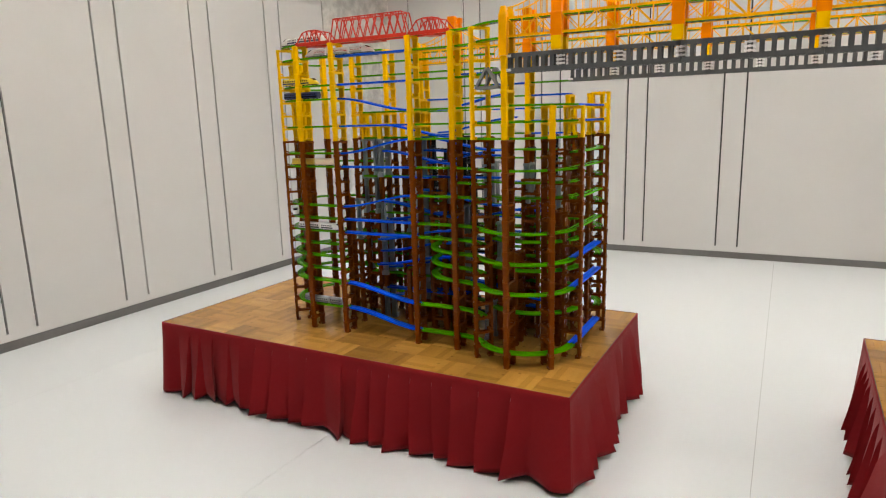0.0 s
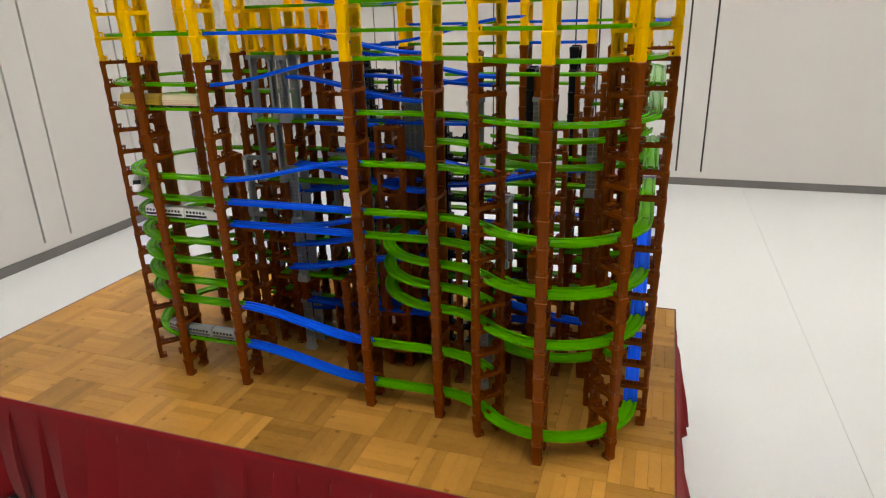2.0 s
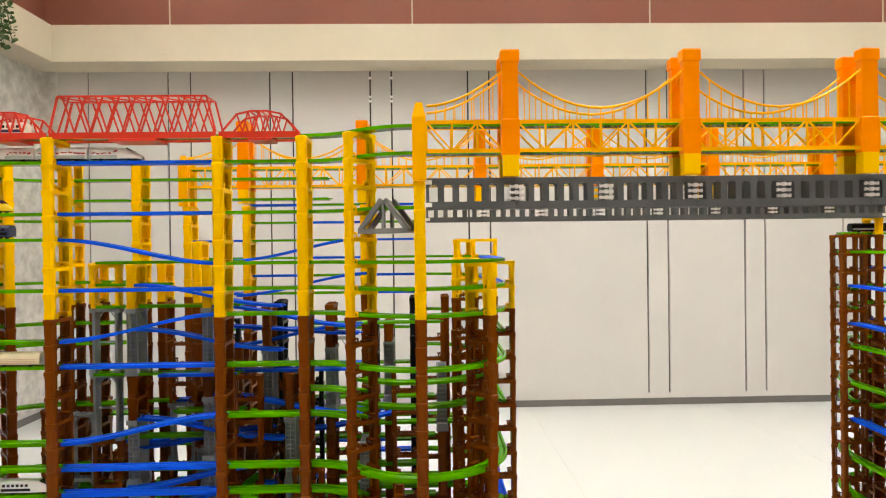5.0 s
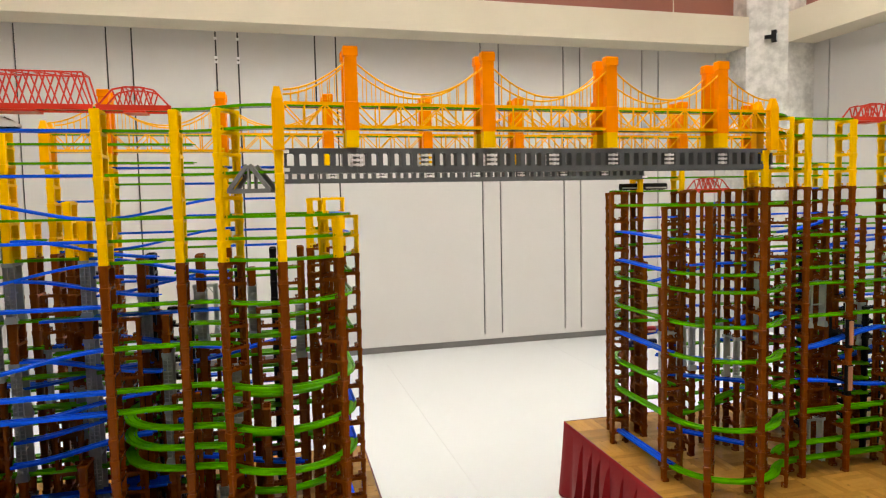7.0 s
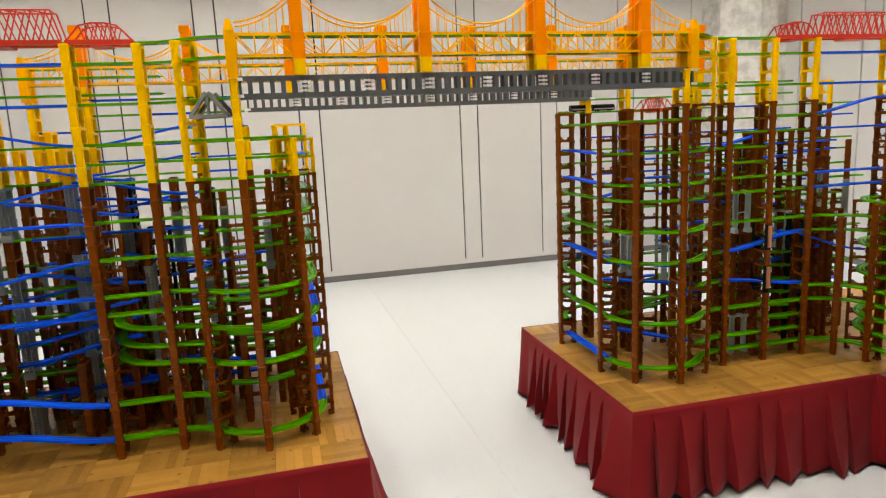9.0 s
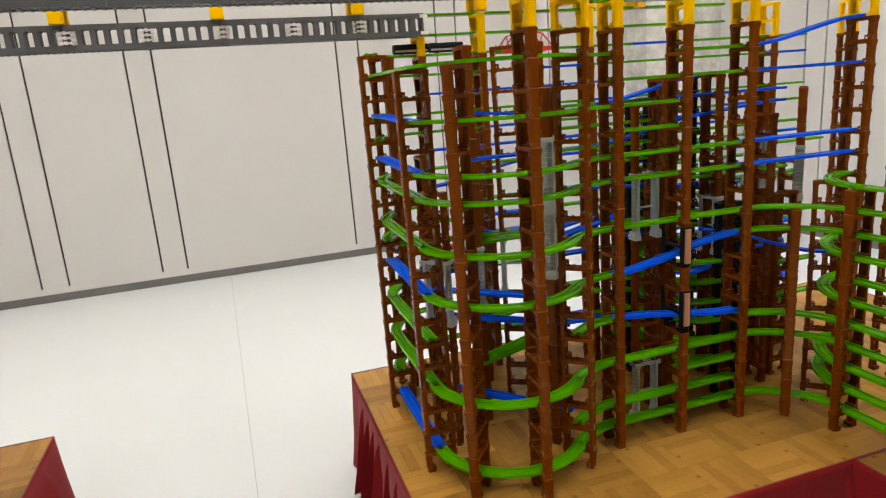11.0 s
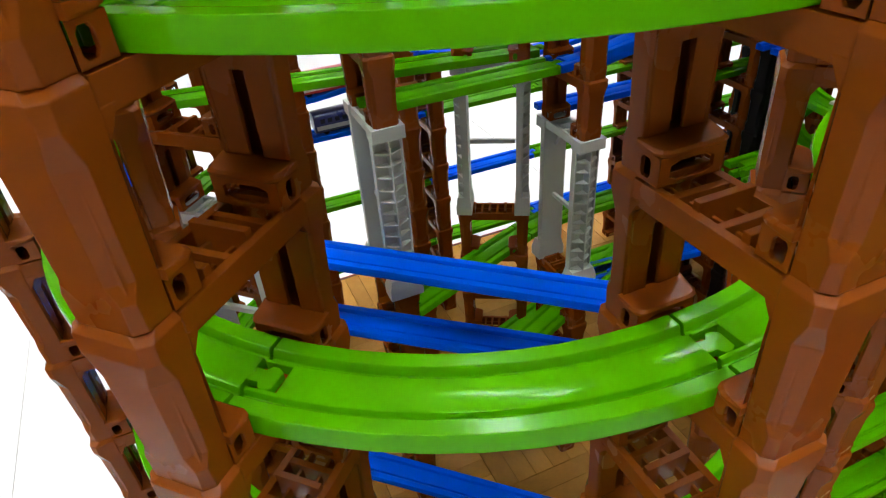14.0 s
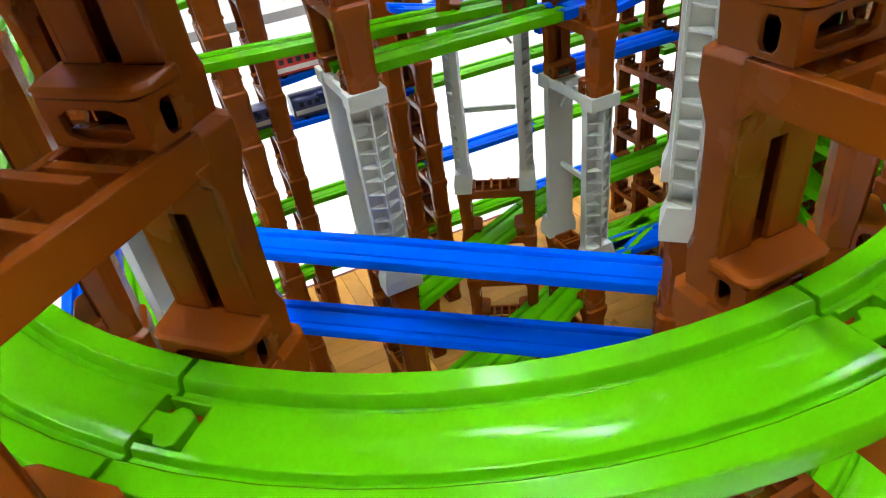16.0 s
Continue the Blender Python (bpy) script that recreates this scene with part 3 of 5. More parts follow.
def pier(x, y, deg, spec, base=None):
    """A stack of pier sections; deg is the heading of the rail between its two posts.
    spec: b14 y7 is brown up to level 14 with 7 yellow ones on top; g is a grey section three levels high."""
    kinds = {"b": "brown", "y": "yellow", "g": "grey", "a": "dark_grey", "k": "black"}
    names = list(dict.fromkeys(kinds[w[0]] for w in spec.split()))
    names = [n.replace("_", " ") for n in names]
    label = "two-legged toy rail pier of " + (", ".join(names[:-1]) + " and " if len(names) > 1 else "") + names[-1] + " sections"
    top = thing("rail_pier", label, "rail pier", GROUP, at=TURN[0] @ pose(x, y, STAGE if base is None else lv(base), 0, 0, deg - 90))
    z = 0.0
    first = base is None
    for w in spec.split():
        k = w[0]
        if first:
            tall = k in "ga"
            h = BLK * 3 if tall else BLK
            piece(kinds[k] + "_section", BLOCK[k], top, pose(0, 0, 0) @ Matrix.Diagonal((1, 1, (FOOT + (2 * BLK if tall else 0)) / h, 1)))
            z = FOOT + (2 * BLK if tall else 0)
            first = False
            if tall:
                w = k + str(int(w[1:]) - 1)
        for _ in range(int(w[1:])):
            piece(kinds[k] + "_section", BLOCK[k], top, pose(0, 0, z))
            z += BLK * (3 if k in "ga" else 1)
    return top


# ---- rails ----
RAIL_H = 0.0085
PROFILE = [(-0.019, -0.0085), (-0.019, -0.0012), (-0.0184, 0.0), (-0.0122, 0.0), (-0.0114, -0.0008), (-0.0106, -0.0038), (-0.0086, -0.0040), (-0.0078, -0.0016), (-0.0070, -0.0012), (0.0070, -0.0012),
           (0.0078, -0.0016), (0.0086, -0.0040), (0.0106, -0.0038), (0.0114, -0.0008), (0.0122, 0.0), (0.0184, 0.0), (0.019, -0.0012), (0.019, -0.0085)]
RAILS = {}


TAB = 0.0125   # length of the tongue that joins two rails


def sweep(points, normals, profile, name, mat, smooth=35.0):
    """A rail along points; between the first two of them it is open in the middle, for the next rail's tongue."""
    s = Shape()

    def skin(part, p0, p1):
        s.rings([[(p[0] + n[0] * a, p[1] + n[1] * a, p[2] + b) for a, b in reversed(part)] for p, n in zip(points[p0:p1], normals[p0:p1])], 0, True)
    skin(profile, 1, len(points))
    side = [q for q in profile if q[0] < -0.0075]
    skin(side + [(-0.0064, -0.0013), (-0.0064, -RAIL_H)], 0, 2)
    skin([(0.0064, -RAIL_H), (0.0064, -0.0013)] + [(-a, b) for a, b in reversed(side)], 0, 2)
    p, n = Vector(points[-1]), Vector((normals[-1][0], normals[-1][1], 0))
    t = (p - Vector(points[-2])).normalized()
    up = Vector((0, 0, 1))
    # tongue with a waist, and a pin mark near each end
    loops = []
    for z in (-0.0050, -0.0016):
        loops.append([p + n * a + t * l + up * z for a, l in ((-0.0030, -0.002), (0.0030, -0.002), (0.0030, 0.0045), (0.0054, 0.0062), (0.0054, TAB - 0.0035), (0.0040, TAB - 0.0012),
                                                              (-0.0040, TAB - 0.0012), (-0.0054, TAB - 0.0035), (-0.0054, 0.0062), (-0.0030, 0.0045))])
    s.rings(loops, 0, True)
    return mended(s.mesh(name, [mat], smooth))


def straight_mesh(n, colour, dz):
    key = ("s", n, colour, round(dz, 2))
    if key not in RAILS:
        L = n * U - 0.0018
        k = 2 if abs(dz) < 0.03 else 14
        pts = []
        for f in [0.0, TAB / L] + [i / k for i in range(1, k + 1)]:
            e = f if k == 2 else f * f * (3 - 2 * f)
            pts.append((0.0006 + L * f, 0, e * dz * BLK))
        RAILS[key] = sweep(pts, [(0, 1)] * (k + 2), PROFILE, "straight_rail", {"g": GREEN, "u": BLUE}[colour])
    return RAILS[key]


def curve_mesh(arc, colour, dz, r=U):
    """From the origin along x, turning to the left (arc > 0) or right."""
    key = ("c", round(arc), colour, round(dz, 2), round(r, 3))
    if key not in RAILS:
        k = max(6, int(abs(arc) / 4.5))
        sg = 1 if arc > 0 else -1
        pts, nrm = [], []
        cut = 0.24
        for f in [0.0, TAB / (r * radians(abs(arc)))] + [i / k for i in range(1, k + 1)]:
            a = radians(cut + (abs(arc) - 2 * cut) * f)
            pts.append((r * math.sin(a), sg * r * (1 - math.cos(a)), dz * BLK * f))
            nrm.append((-sg * math.sin(a), math.cos(a)))
        RAILS[key] = sweep(pts, nrm, PROFILE, "curved_rail", {"g": GREEN, "u": BLUE}[colour])
    return RAILS[key]


WORDS = {"g": "green", "u": "blue"}
REST = {"on": False, "g": Shape(), "u": Shape()}   # rails deep inside or behind, joined


def keep_rest(me, m, colour):
    s = REST[colour]
    s.add([m @ v.co for v in me.vertices], [tuple(p.vertices) for p in me.polygons])


def rail_s(x, y, deg, n, z0, z1, colour="g"):
    name = "straight_rail" if abs(z1 - z0) < 0.25 else "slope_rail"
    lab = WORDS[colour] + " plastic toy " + ("straight rail lying between piers" if name == "straight_rail" else "ramp rail rising between piers")
    at = TURN[0] @ pose(x, y, lv(z0) + RAIL_H, 0, 0, deg)
    if REST["on"]:
        return keep_rest(straight_mesh(n, colour, z1 - z0), at, colour)
    ob = new(name, straight_mesh(n, colour, z1 - z0))
    ob.matrix_basis = at
    return tagged(ob, lab, "toy rail", "toy rails")


def rail_c(x, y, deg, arc, z0, z1, colour="g", r=U):
    at = TURN[0] @ pose(x, y, lv(z0) + RAIL_H, 0, 0, deg)
    if REST["on"]:
        return keep_rest(curve_mesh(arc, colour, z1 - z0, r), at, colour)
    ob = new("curved_rail", curve_mesh(arc, colour, z1 - z0, r))
    ob.matrix_basis = at
    return tagged(ob, WORDS[colour] + " plastic toy curved rail lying between piers", "toy rail", "toy rails")


def on(c, deg, r=U):
    return c[0] + r * math.cos(radians(deg)), c[1] + r * math.sin(radians(deg))


def arc_rails(c, a0, a1, levels, r=U):
    """Curved rails round c from angle a0 to a1 (counterclockwise), one for each (z0, z1, colour)."""
    x, y = on(c, a0, r)
    for z0, z1, *col in levels:
        rail_c(x, y, a0 + 90, a1 - a0, z0, z1, col[0] if col else "g", r)


def flat(*zs):
    return [(z, z) for z in zs]


# ---- first tower ----
def cw_rails(c, a0, a1, levels, colour="g", r=U):
    """Curved rails round c from angle a0 down to a1 (clockwise)."""
    x, y = on(c, a0, r)
    for z in levels:
        rail_c(x, y, a0 - 90, a1 - a0, z, z, colour, r)


def build_left_tower():
    c2 = (CL[0] - 0.3026, CL[1] - 0.0886)
    c3, c5, c6 = (c2[0] - U, c2[1]), (c2[0] - 3 * U, c2[1]), (c2[0] - 4 * U, c2[1])
    W = (c6[0], c6[1] + U)      # middle of the western round end
    N = (CL[0], CL[1] + 2 * U)  # middle of the north-east quarter
    pier(*on(CL, -90), 0, "b14 y5")
    pier(*on(CL, -45), 45, "b14 y2")
    pier(*on(CL, 0), 90, "b14 y2")
    pier(*on(CL, -135), -45, "b14 y7")
    for c in (c2, c3, c5, c6):
        pier(*c, 0, "b14 y7")
    pier(*on(W, -135), -45, "b14 y7")
    pier(*on(W, 180), 90, "b14 y6")
    pier(*on(W, 135), 45, "b14 y7")
    pier(W[0] + 0.025, W[1] + U, 0, "b14 y7")
    pier(c6[0] + U + 0.030, W[1] + U, 0, "b14 y7")
    pier(c6[0] + 2 * U, W[1] + U + 0.02, 0, "b14 y3")
    pier(*on(N, 0), 90, "b14 y3")
    pier(*on(N, 45), 135, "b14 y3")
    pier(*on(N, 90), 0, "b14 y3")
    # rear row under the rear bridge
    for k in (-4, -3, -1):
        pier(CL[0] + k * U, BACK, 0, "b14 y5")
    # front rails
    for z0, z1 in ((1, 0), (3, 2), (7, 7), (8, 8), (9, 10), (12, 12), (13, 14), (15, 15), (17, 16), (18, 18), (20, 20)):
        rail_s(c5[0], c5[1], 0, 2, z0, z1, "u")
    for z in (1, 3, 4, 5, 6, 7, 8, 9, 12, 13, 15, 17, 18, 20, 21):
        rail_s(c6[0], c6[1], 0, 1, z, z)
        arc_rails(W, -135, -90, flat(z))
        arc_rails(W, 180, 225, flat(z))
        if z not in (7, 8, 17):
            arc_rails(W, 135, 180, flat(z))
            arc_rails(W, 90, 135, flat(z))
            rail_s(c6[0], W[1] + U, 0, 1, z, z)
    for z in (0, 2, 7, 8, 10, 12, 14, 15, 16, 18, 20, 21):
        rail_s(c3[0], c3[1], 0, 1, z, z)
    rail_s(c5[0], c5[1], 0, 2, 21, 21)
    S1 = (CL[0] - 0.3026, CL[1] - 0.3026)
    for z in (0, 2, 4, 5, 6, 7, 8, 10, 11, 12, 14, 15, 16, 18, 20, 21):
        arc_rails(S1, 45, 90, flat(z))
    for z in (0, 4, 6, 8, 12, 14, 15, 16):
        arc_rails(CL, -135, -90, flat(z))
        arc_rails(CL, -90, -45, flat(z))
        arc_rails(CL, -45, 0, flat(z))
    for z in (18, 20, 21):
        arc_rails(CL, -135, -90, flat(z))
    REST["on"] = True
    # inner curves of the rounded end, on a second ring
    for z in (2, 5, 7, 10, 11):
        arc_rails((CL[0] - 0.02, CL[1] + 0.17), -135, -90, flat(z))
        arc_rails((CL[0] - 0.02, CL[1] + 0.17), -90, -45, flat(z))
        arc_rails((CL[0] - 0.02, CL[1] + 0.17), -45, 0, flat(z))
    REST["on"] = False
    # east side
    ex, ey = on(CL, 0)
    for z0, z1 in ((0, 0), (4, 4), (6, 6), (15, 15), (16, 16)):
        rail_s(ex, ey, 90, 2, z0, z1, "u")
    for z in (8, 10, 12, 13):
        rail_s(ex, ey, 90, 2, z, z, "g")
    for z in (1, 5, 7, 9, 11, 13, 15, 16):
        arc_rails(N, 0, 45, flat(z))
        arc_rails(N, 45, 90, flat(z))
    REST["on"] = True
    # loops that turn back inside
    Q = (c2[0], c2[1] + U)
    for z in (4, 5, 6):
        arc_rails(Q, 225, 270, flat(z))
        arc_rails(Q, 180, 225, flat(z))
        arc_rails(Q, 135, 180, flat(z))
    for a in (180, 135):
        pier(*on(Q, a), a + 90, "b11")
    # rear line
    for z in (1, 3, 5, 7, 10, 12, 14, 16, 17):
        for k in range(1, 5):
            rail_s(CL[0] - k * U, N[1] + U, 0, 1, z, z, "u" if (k + z) % 3 == 0 else "g")
    for z in (15, 18, 19):
        for k in range(1, 4):
            rail_s(CL[0] - k * U, N[1] + U, 0, 1, z, z, "u" if (k + z) % 2 == 0 else "g")
    for k in range(1, 4):
        rail_s(c6[0] + k * U, W[1] + U, 0, 1, 20, 20)
    for k in range(4):
        rail_s(c6[0] + k * U, W[1] + U + (0.012 if k else 0), 0, 1, 19, 19)
    # inner piers on grey sections
    for x, y, d, sp in ((-1.276, 0.60, 90, "b8 a2 y2"), (-1.187, 0.60, 0, "a1 b1 a2 b2 a1 y2"), (-0.965, 0.60, 0, "b1 a3 b1 a1 y2"), (-0.80, 0.64, 0, "b9 a1 b2"), (-0.612, 0.66, 0, "b9 a1 b2"),
                        (-0.725, 0.60, 0, "b3 a2 b2"), (-0.44, 0.76, 0, "b9 a1 b1"), (-0.62, 0.86, 90, "b9 a1"), (-0.27, 0.66, 0, "b8 a1"), (-0.185, 0.80, 90, "b14 y2"), (-1.38, 0.66, 90, "b3 a2"),
                        (-1.40, 0.80, 0, "b14 y2"), (-1.20, 0.85, 0, "b14 y2"), (-1.00, 0.87, 90, "b9 k4"), (-0.80, 0.80, 0, "k14"), (-0.50, 0.56, 0, "b5 a1"), (-0.36, 0.90, 0, "k14"),
                        (-0.20, 0.48, 90, "b13"), (-1.10, 0.95, 0, "k14"), (-0.86, 0.56, 90, "b5"), (-0.55, 0.52, 0, "a1 b3"),
                        (-0.30, 0.80, 90, "b13"), (-0.25, 0.93, 0, "b14"), (-0.50, 0.95, 0, "k13"), (-1.12, 0.78, 90, "b6 a1 b3"),
                        (-1.50, 0.70, 60, "b9"), (-1.45, 0.88, 90, "a1 b7"), (-1.33, 0.50, 90, "b6"), (-0.70, 0.76, 90, "k11"), (-0.92, 0.76, 0, "b12"), (-0.38, 0.62, 90, "b11"), (-0.52, 0.80, 90, "b10"), (-1.02, 0.70, 45, "b4 a1 b3")):
        pier(x, y, d, sp)
    for x, y, d, n, z0, z1, c in ((-1.30, 0.60, 0, 2, 14, 14, "g"), (-1.30, 0.60, 0, 2, 16, 16, "g"), (-1.30, 0.60, 0, 1, 15, 15, "g"), (-1.17, 0.56, 0, 2, 15, 14, "u"), (-1.17, 0.57, 0, 2, 13, 12, "u"),
                                  (-1.30, 0.58, 0, 2, 11, 11, "g"), (-1.10, 0.55, 0, 1, 11, 11, "u"), (-1.17, 0.57, 0, 2, 9, 8, "u"), (-1.20, 0.54, 0, 2, 6, 7, "u"), (-1.20, 0.56, 0, 2, 5, 6, "u"),
                                  (-1.20, 0.52, 0, 2, 4, 5, "u"), (-1.17, 0.56, 0, 2, 2, 2, "u"), (-1.30, 0.62, 0, 2, 3, 3, "g"), (-1.30, 0.62, 0, 2, 8, 8, "g"), (-1.10, 0.66, 0, 1, 9, 9, "g"),
                                  (-0.95, 0.58, 0, 2, 14, 13, "u"), (-0.95, 0.62, 0, 2, 13, 12.6, "u"), (-0.95, 0.60, 0, 2, 11, 11, "u"), (-0.95, 0.58, 0, 2, 10, 9, "u"), (-0.95, 0.64, 0, 2, 12, 13, "u"),
                                  (-0.92, 0.68, 0, 2, 16, 17, "u"), (-0.92, 0.72, 0, 2, 14.3, 15.3, "u"), (-0.70, 0.66, 0, 2, 8, 9, "u"), (-0.70, 0.62, 0, 1, 9, 9, "g"), (-0.70, 0.66, 0, 2, 13, 13, "g"),
                                  (-0.60, 0.72, 0, 2, 8, 8, "g"), (-0.60, 0.72, 0, 2, 3, 3, "g"), (-0.60, 0.70, 0, 2, 5, 5, "g"), (-0.92, 0.60, 0, 1, 2, 2, "u"), (-0.70, 0.62, 0, 2, 3, 2, "u"),
                                  (-1.22, 0.64, 0, 2, 1, 2, "u"), (-1.22, 0.64, 0, 2, 3.4, 4.4, "u"), (-1.22, 0.64, 0, 2, 7.4, 8.2, "u")):
        rail_s(x, y, d, n, z0, z1, c)
    REST["on"] = False
    # winding rails and piers added deep inside, to keep lamp light off the parquet
    REST["on"] = True
    for y, x0, levels in ((0.72, -1.42, (1, 3, 6)), (0.80, -1.36, (2, 4, 7, 9)), (0.90, -1.42, (1, 5, 8)), (0.98, -1.30, (2, 4, 6))):
        for z in levels:
            for k in range(5):
                rail_s(x0 + k * U, y, 0, 1, z, z, "u" if (3 * k + 2 * z) % 7 == 0 else "g")
    for x, y, d, sp in ((-1.30, 0.74, 0, "b7"), (-1.06, 0.62, 90, "b6"), (-0.87, 0.70, 0, "b8"), (-0.98, 0.50, 0, "b4"), (-0.66, 0.50, 90, "b7"), (-0.40, 0.50, 0, "b6"), (-0.22, 0.58, 0, "b9"), (-0.34, 0.74, 0, "b8")):
        pier(x, y, d, sp)
    REST["on"] = False
    red_truss(c5[0], c5[1], 2 * U, 0.096, False)
    red_truss(c6[0], c6[1], U, 0.056, True)
    red_truss(c3[0], c3[1], U, 0.056, True)
    # triangular grey end piece under the ramp to the bridge
    rb = thing("ramp_bracket", "grey triangular plastic ramp bracket between two piers", "ramp bracket", at=pose(-0.405, 0.235, lv(17) + 0.015, 0, 0, -22))
    for y in (-0.03, 0.02):
        for nm, a, b in (("foot_bar", (-0.068, 0), (0.068, 0)), ("sloping_bar", (-0.064, 0.002), (-0.004, 0.076)), ("sloping_bar", (0.064, 0.002), (0.004, 0.076)), ("upright", (0, 0), (0, 0.074))):
            bar_piece(nm, (a[0], y, a[1]), (b[0], y, b[1]), 0.01, 0.012 if a[0] else 0.007, SLATE, rb)
    s = Shape()
    s.box(-0.068, 0.068, -0.03, 0.02, -0.006, 0.0)
    piece("base_plate", s.mesh("base_plate", [SLATE]), rb)
    # trains
    curve_train(c6[0], c6[1], 21, W, "white")
    straight_train(c6[0] + 0.035, c6[1], 20, ["tilt", "tilt", "tilt"], 0.132, True)
    straight_train(c6[0] - 0.116, c6[1], 18, ["doctor", "doctor"], 0.107, True)
    straight_train(c6[0] - 0.112, c6[1], 17, ["navy", "navy"], 0.105, False)
    toy_car(c6[0] - 0.100, c6[1] + 0.012, lv(12) + RAIL_H, -5, "gold", 0.152, False)
    toy_car(c6[0] + 0.057, c6[1], lv(12) + RAIL_H, 0, "cream", 0.118, False)
    straight_train(c6[0] - 0.075, c6[1], 7, ["silver", "silver"], 0.14, True)
    straight_train(c6[0] + 0.005, c6[1], 1, ["steel", "steel"], 0.085, False)
    toy_car(c6[0] - 0.082, c6[1] + 0.018, lv(1) + RAIL_H, -13, "steel", 0.085, False)
    toy_car(W[0] - U * 0.80, W[1] - U * 0.60, lv(8) + RAIL_H, -53, "silver", 0.11, True)


# ---- second tower ----
def build_right_tower():
    TURN[0] = about(CR[0], CR[1], -1.4)
    r3 = (CR[0] + 0.3026, CR[1] - 0.0886)
    r4, r5 = (r3[0] + U, r3[1]), (r3[0] + 2 * U, r3[1])
    K = (r5[0], r5[1] - U)
    N = (CR[0], CR[1] + 2 * U)
    pier(*on(CR, -90), 0, "b17 y2")
    pier(*on(CR, -135), -45, "b16")
    pier(*on(CR, 180), -90, "b16")
    pier(*on(CR, -45), 45, "b17 y4")
    pier(*r3, 0, "b17 y4")
    mixed_pier(r4)
    pier(*r5, 0, "b17 y4")
    pier(*on(K, 45), -45, "b9")
    pier(*on(K, 0), -90, "b10")
    pier(K[0] + U, K[1] - U, -90, "b9")
    pier(K[0] + U, K[1] - 2 * U, -90, "b9")
    pier(r5[0] + 2 * U, r5[1], 0, "b17 y4")
    pier(r5[0] + 3 * U, r5[1], 0, "b17 y4")
    pier(*on(N, 180), 90, "b17")
    pier(*on(N, 135), 45, "b17")
    pier(*on(N, 90), 0, "b17 y1")
    for k in (1, 2, 3, 4, 5):
        pier(CR[0] + (2 * k - 1) * U, BACK, 0, "b17 y2")
    for z in (0, 3, 7, 9, 11, 12, 14, 16):
        for a in (180, 225, 270):
            arc_rails(CR, a, a + 45, flat(z))
    S = (CR[0] + 0.3026, CR[1] - 0.3026)
    for z in (0, 1, 3, 5, 7, 9, 11, 12, 14, 16, 18, 20, 21):
        cw_rails(S, 135, 90, (z,))
    for z in (18, 20, 21):
        arc_rails(CR, -90, -45, flat(z))
    for z in (0, 1, 3, 9, 11, 12, 13, 14, 15, 18, 20, 21):
        rail_s(r3[0], r3[1], 0, 1, z, z)
    rail_s(r3[0], r3[1], 0, 2, 5, 4.3, "u")
    rail_s(r3[0], r3[1], 0, 2, 7, 8, "u")
    for z in (0, 1, 2, 3, 9, 11, 12, 15, 16, 18, 20, 21):
        rail_s(r4[0], r4[1], 0, 1, z, z)
    for z in (0, 3, 4, 8, 9):
        cw_rails(K, 90, 45, (z,))
        cw_rails(K, 45, 0, (z,))
        for k in range(3):
            rail_s(K[0] + U, K[1] - k * U, -90, 1, z, z)
    K2 = (K[0] + 2 * U, K[1])   # rails that turn the other way from the inner corner
    for z in (1, 2, 5, 7, 10):
        arc_rails(K2, 90, 135, flat(z))
        arc_rails(K2, 135, 180, flat(z))
    pier(*on(K2, 135), 45, "b10")
    for z in (1, 2, 5, 6, 7, 10):
        for k in range(3):
            rail_s(K[0] + U, K[1] - k * U, -90, 1, z, z)
    for z0, z1 in ((11, 11), (12, 12), (15, 15), (16, 17), (18, 18), (20, 20)):
        rail_s(r5[0], r5[1], 0, 2, z0, z1, "u")
    rail_s(r5[0], r5[1] + 0.16, -14, 2, 7.6, 6, "u")
    rail_s(r5[0], r5[1], 0, 2, 21, 21)
    wx, wy = on(CR, 180)
    for z0, z1, c in ((0, 0, "u"), (3, 3, "g"), (7, 7.1, "u"), (9, 9, "g"), (12, 12.2, "u"), (14, 14.2, "u"), (5, 5, "g"), (11, 11, "g"), (16, 16, "g")):
        rail_s(wx, wy, 90, 2, z0, z1, c)
    REST["on"] = True
    for z in (1, 3, 5, 8, 9, 11, 13, 14, 16, 17):
        cw_rails(N, 180, 135, (z,))
        cw_rails(N, 135, 90, (z,))
        for k in range(0, 8):
            rail_s(N[0] + k * U, N[1] + U, 0, 1, z, z, "u" if (k * 2 + z) % 5 == 0 else "g")
    for z0, z1 in ((10, 11), (12, 12), (6, 7), (15, 15), (18, 18), (19, 19)):
        for k in (0, 2, 4):
            rail_s(N[0] + k * U, N[1] + U, 0, 2, z0, z1, "u" if z1 < 18 else "g")
    REST["on"] = False
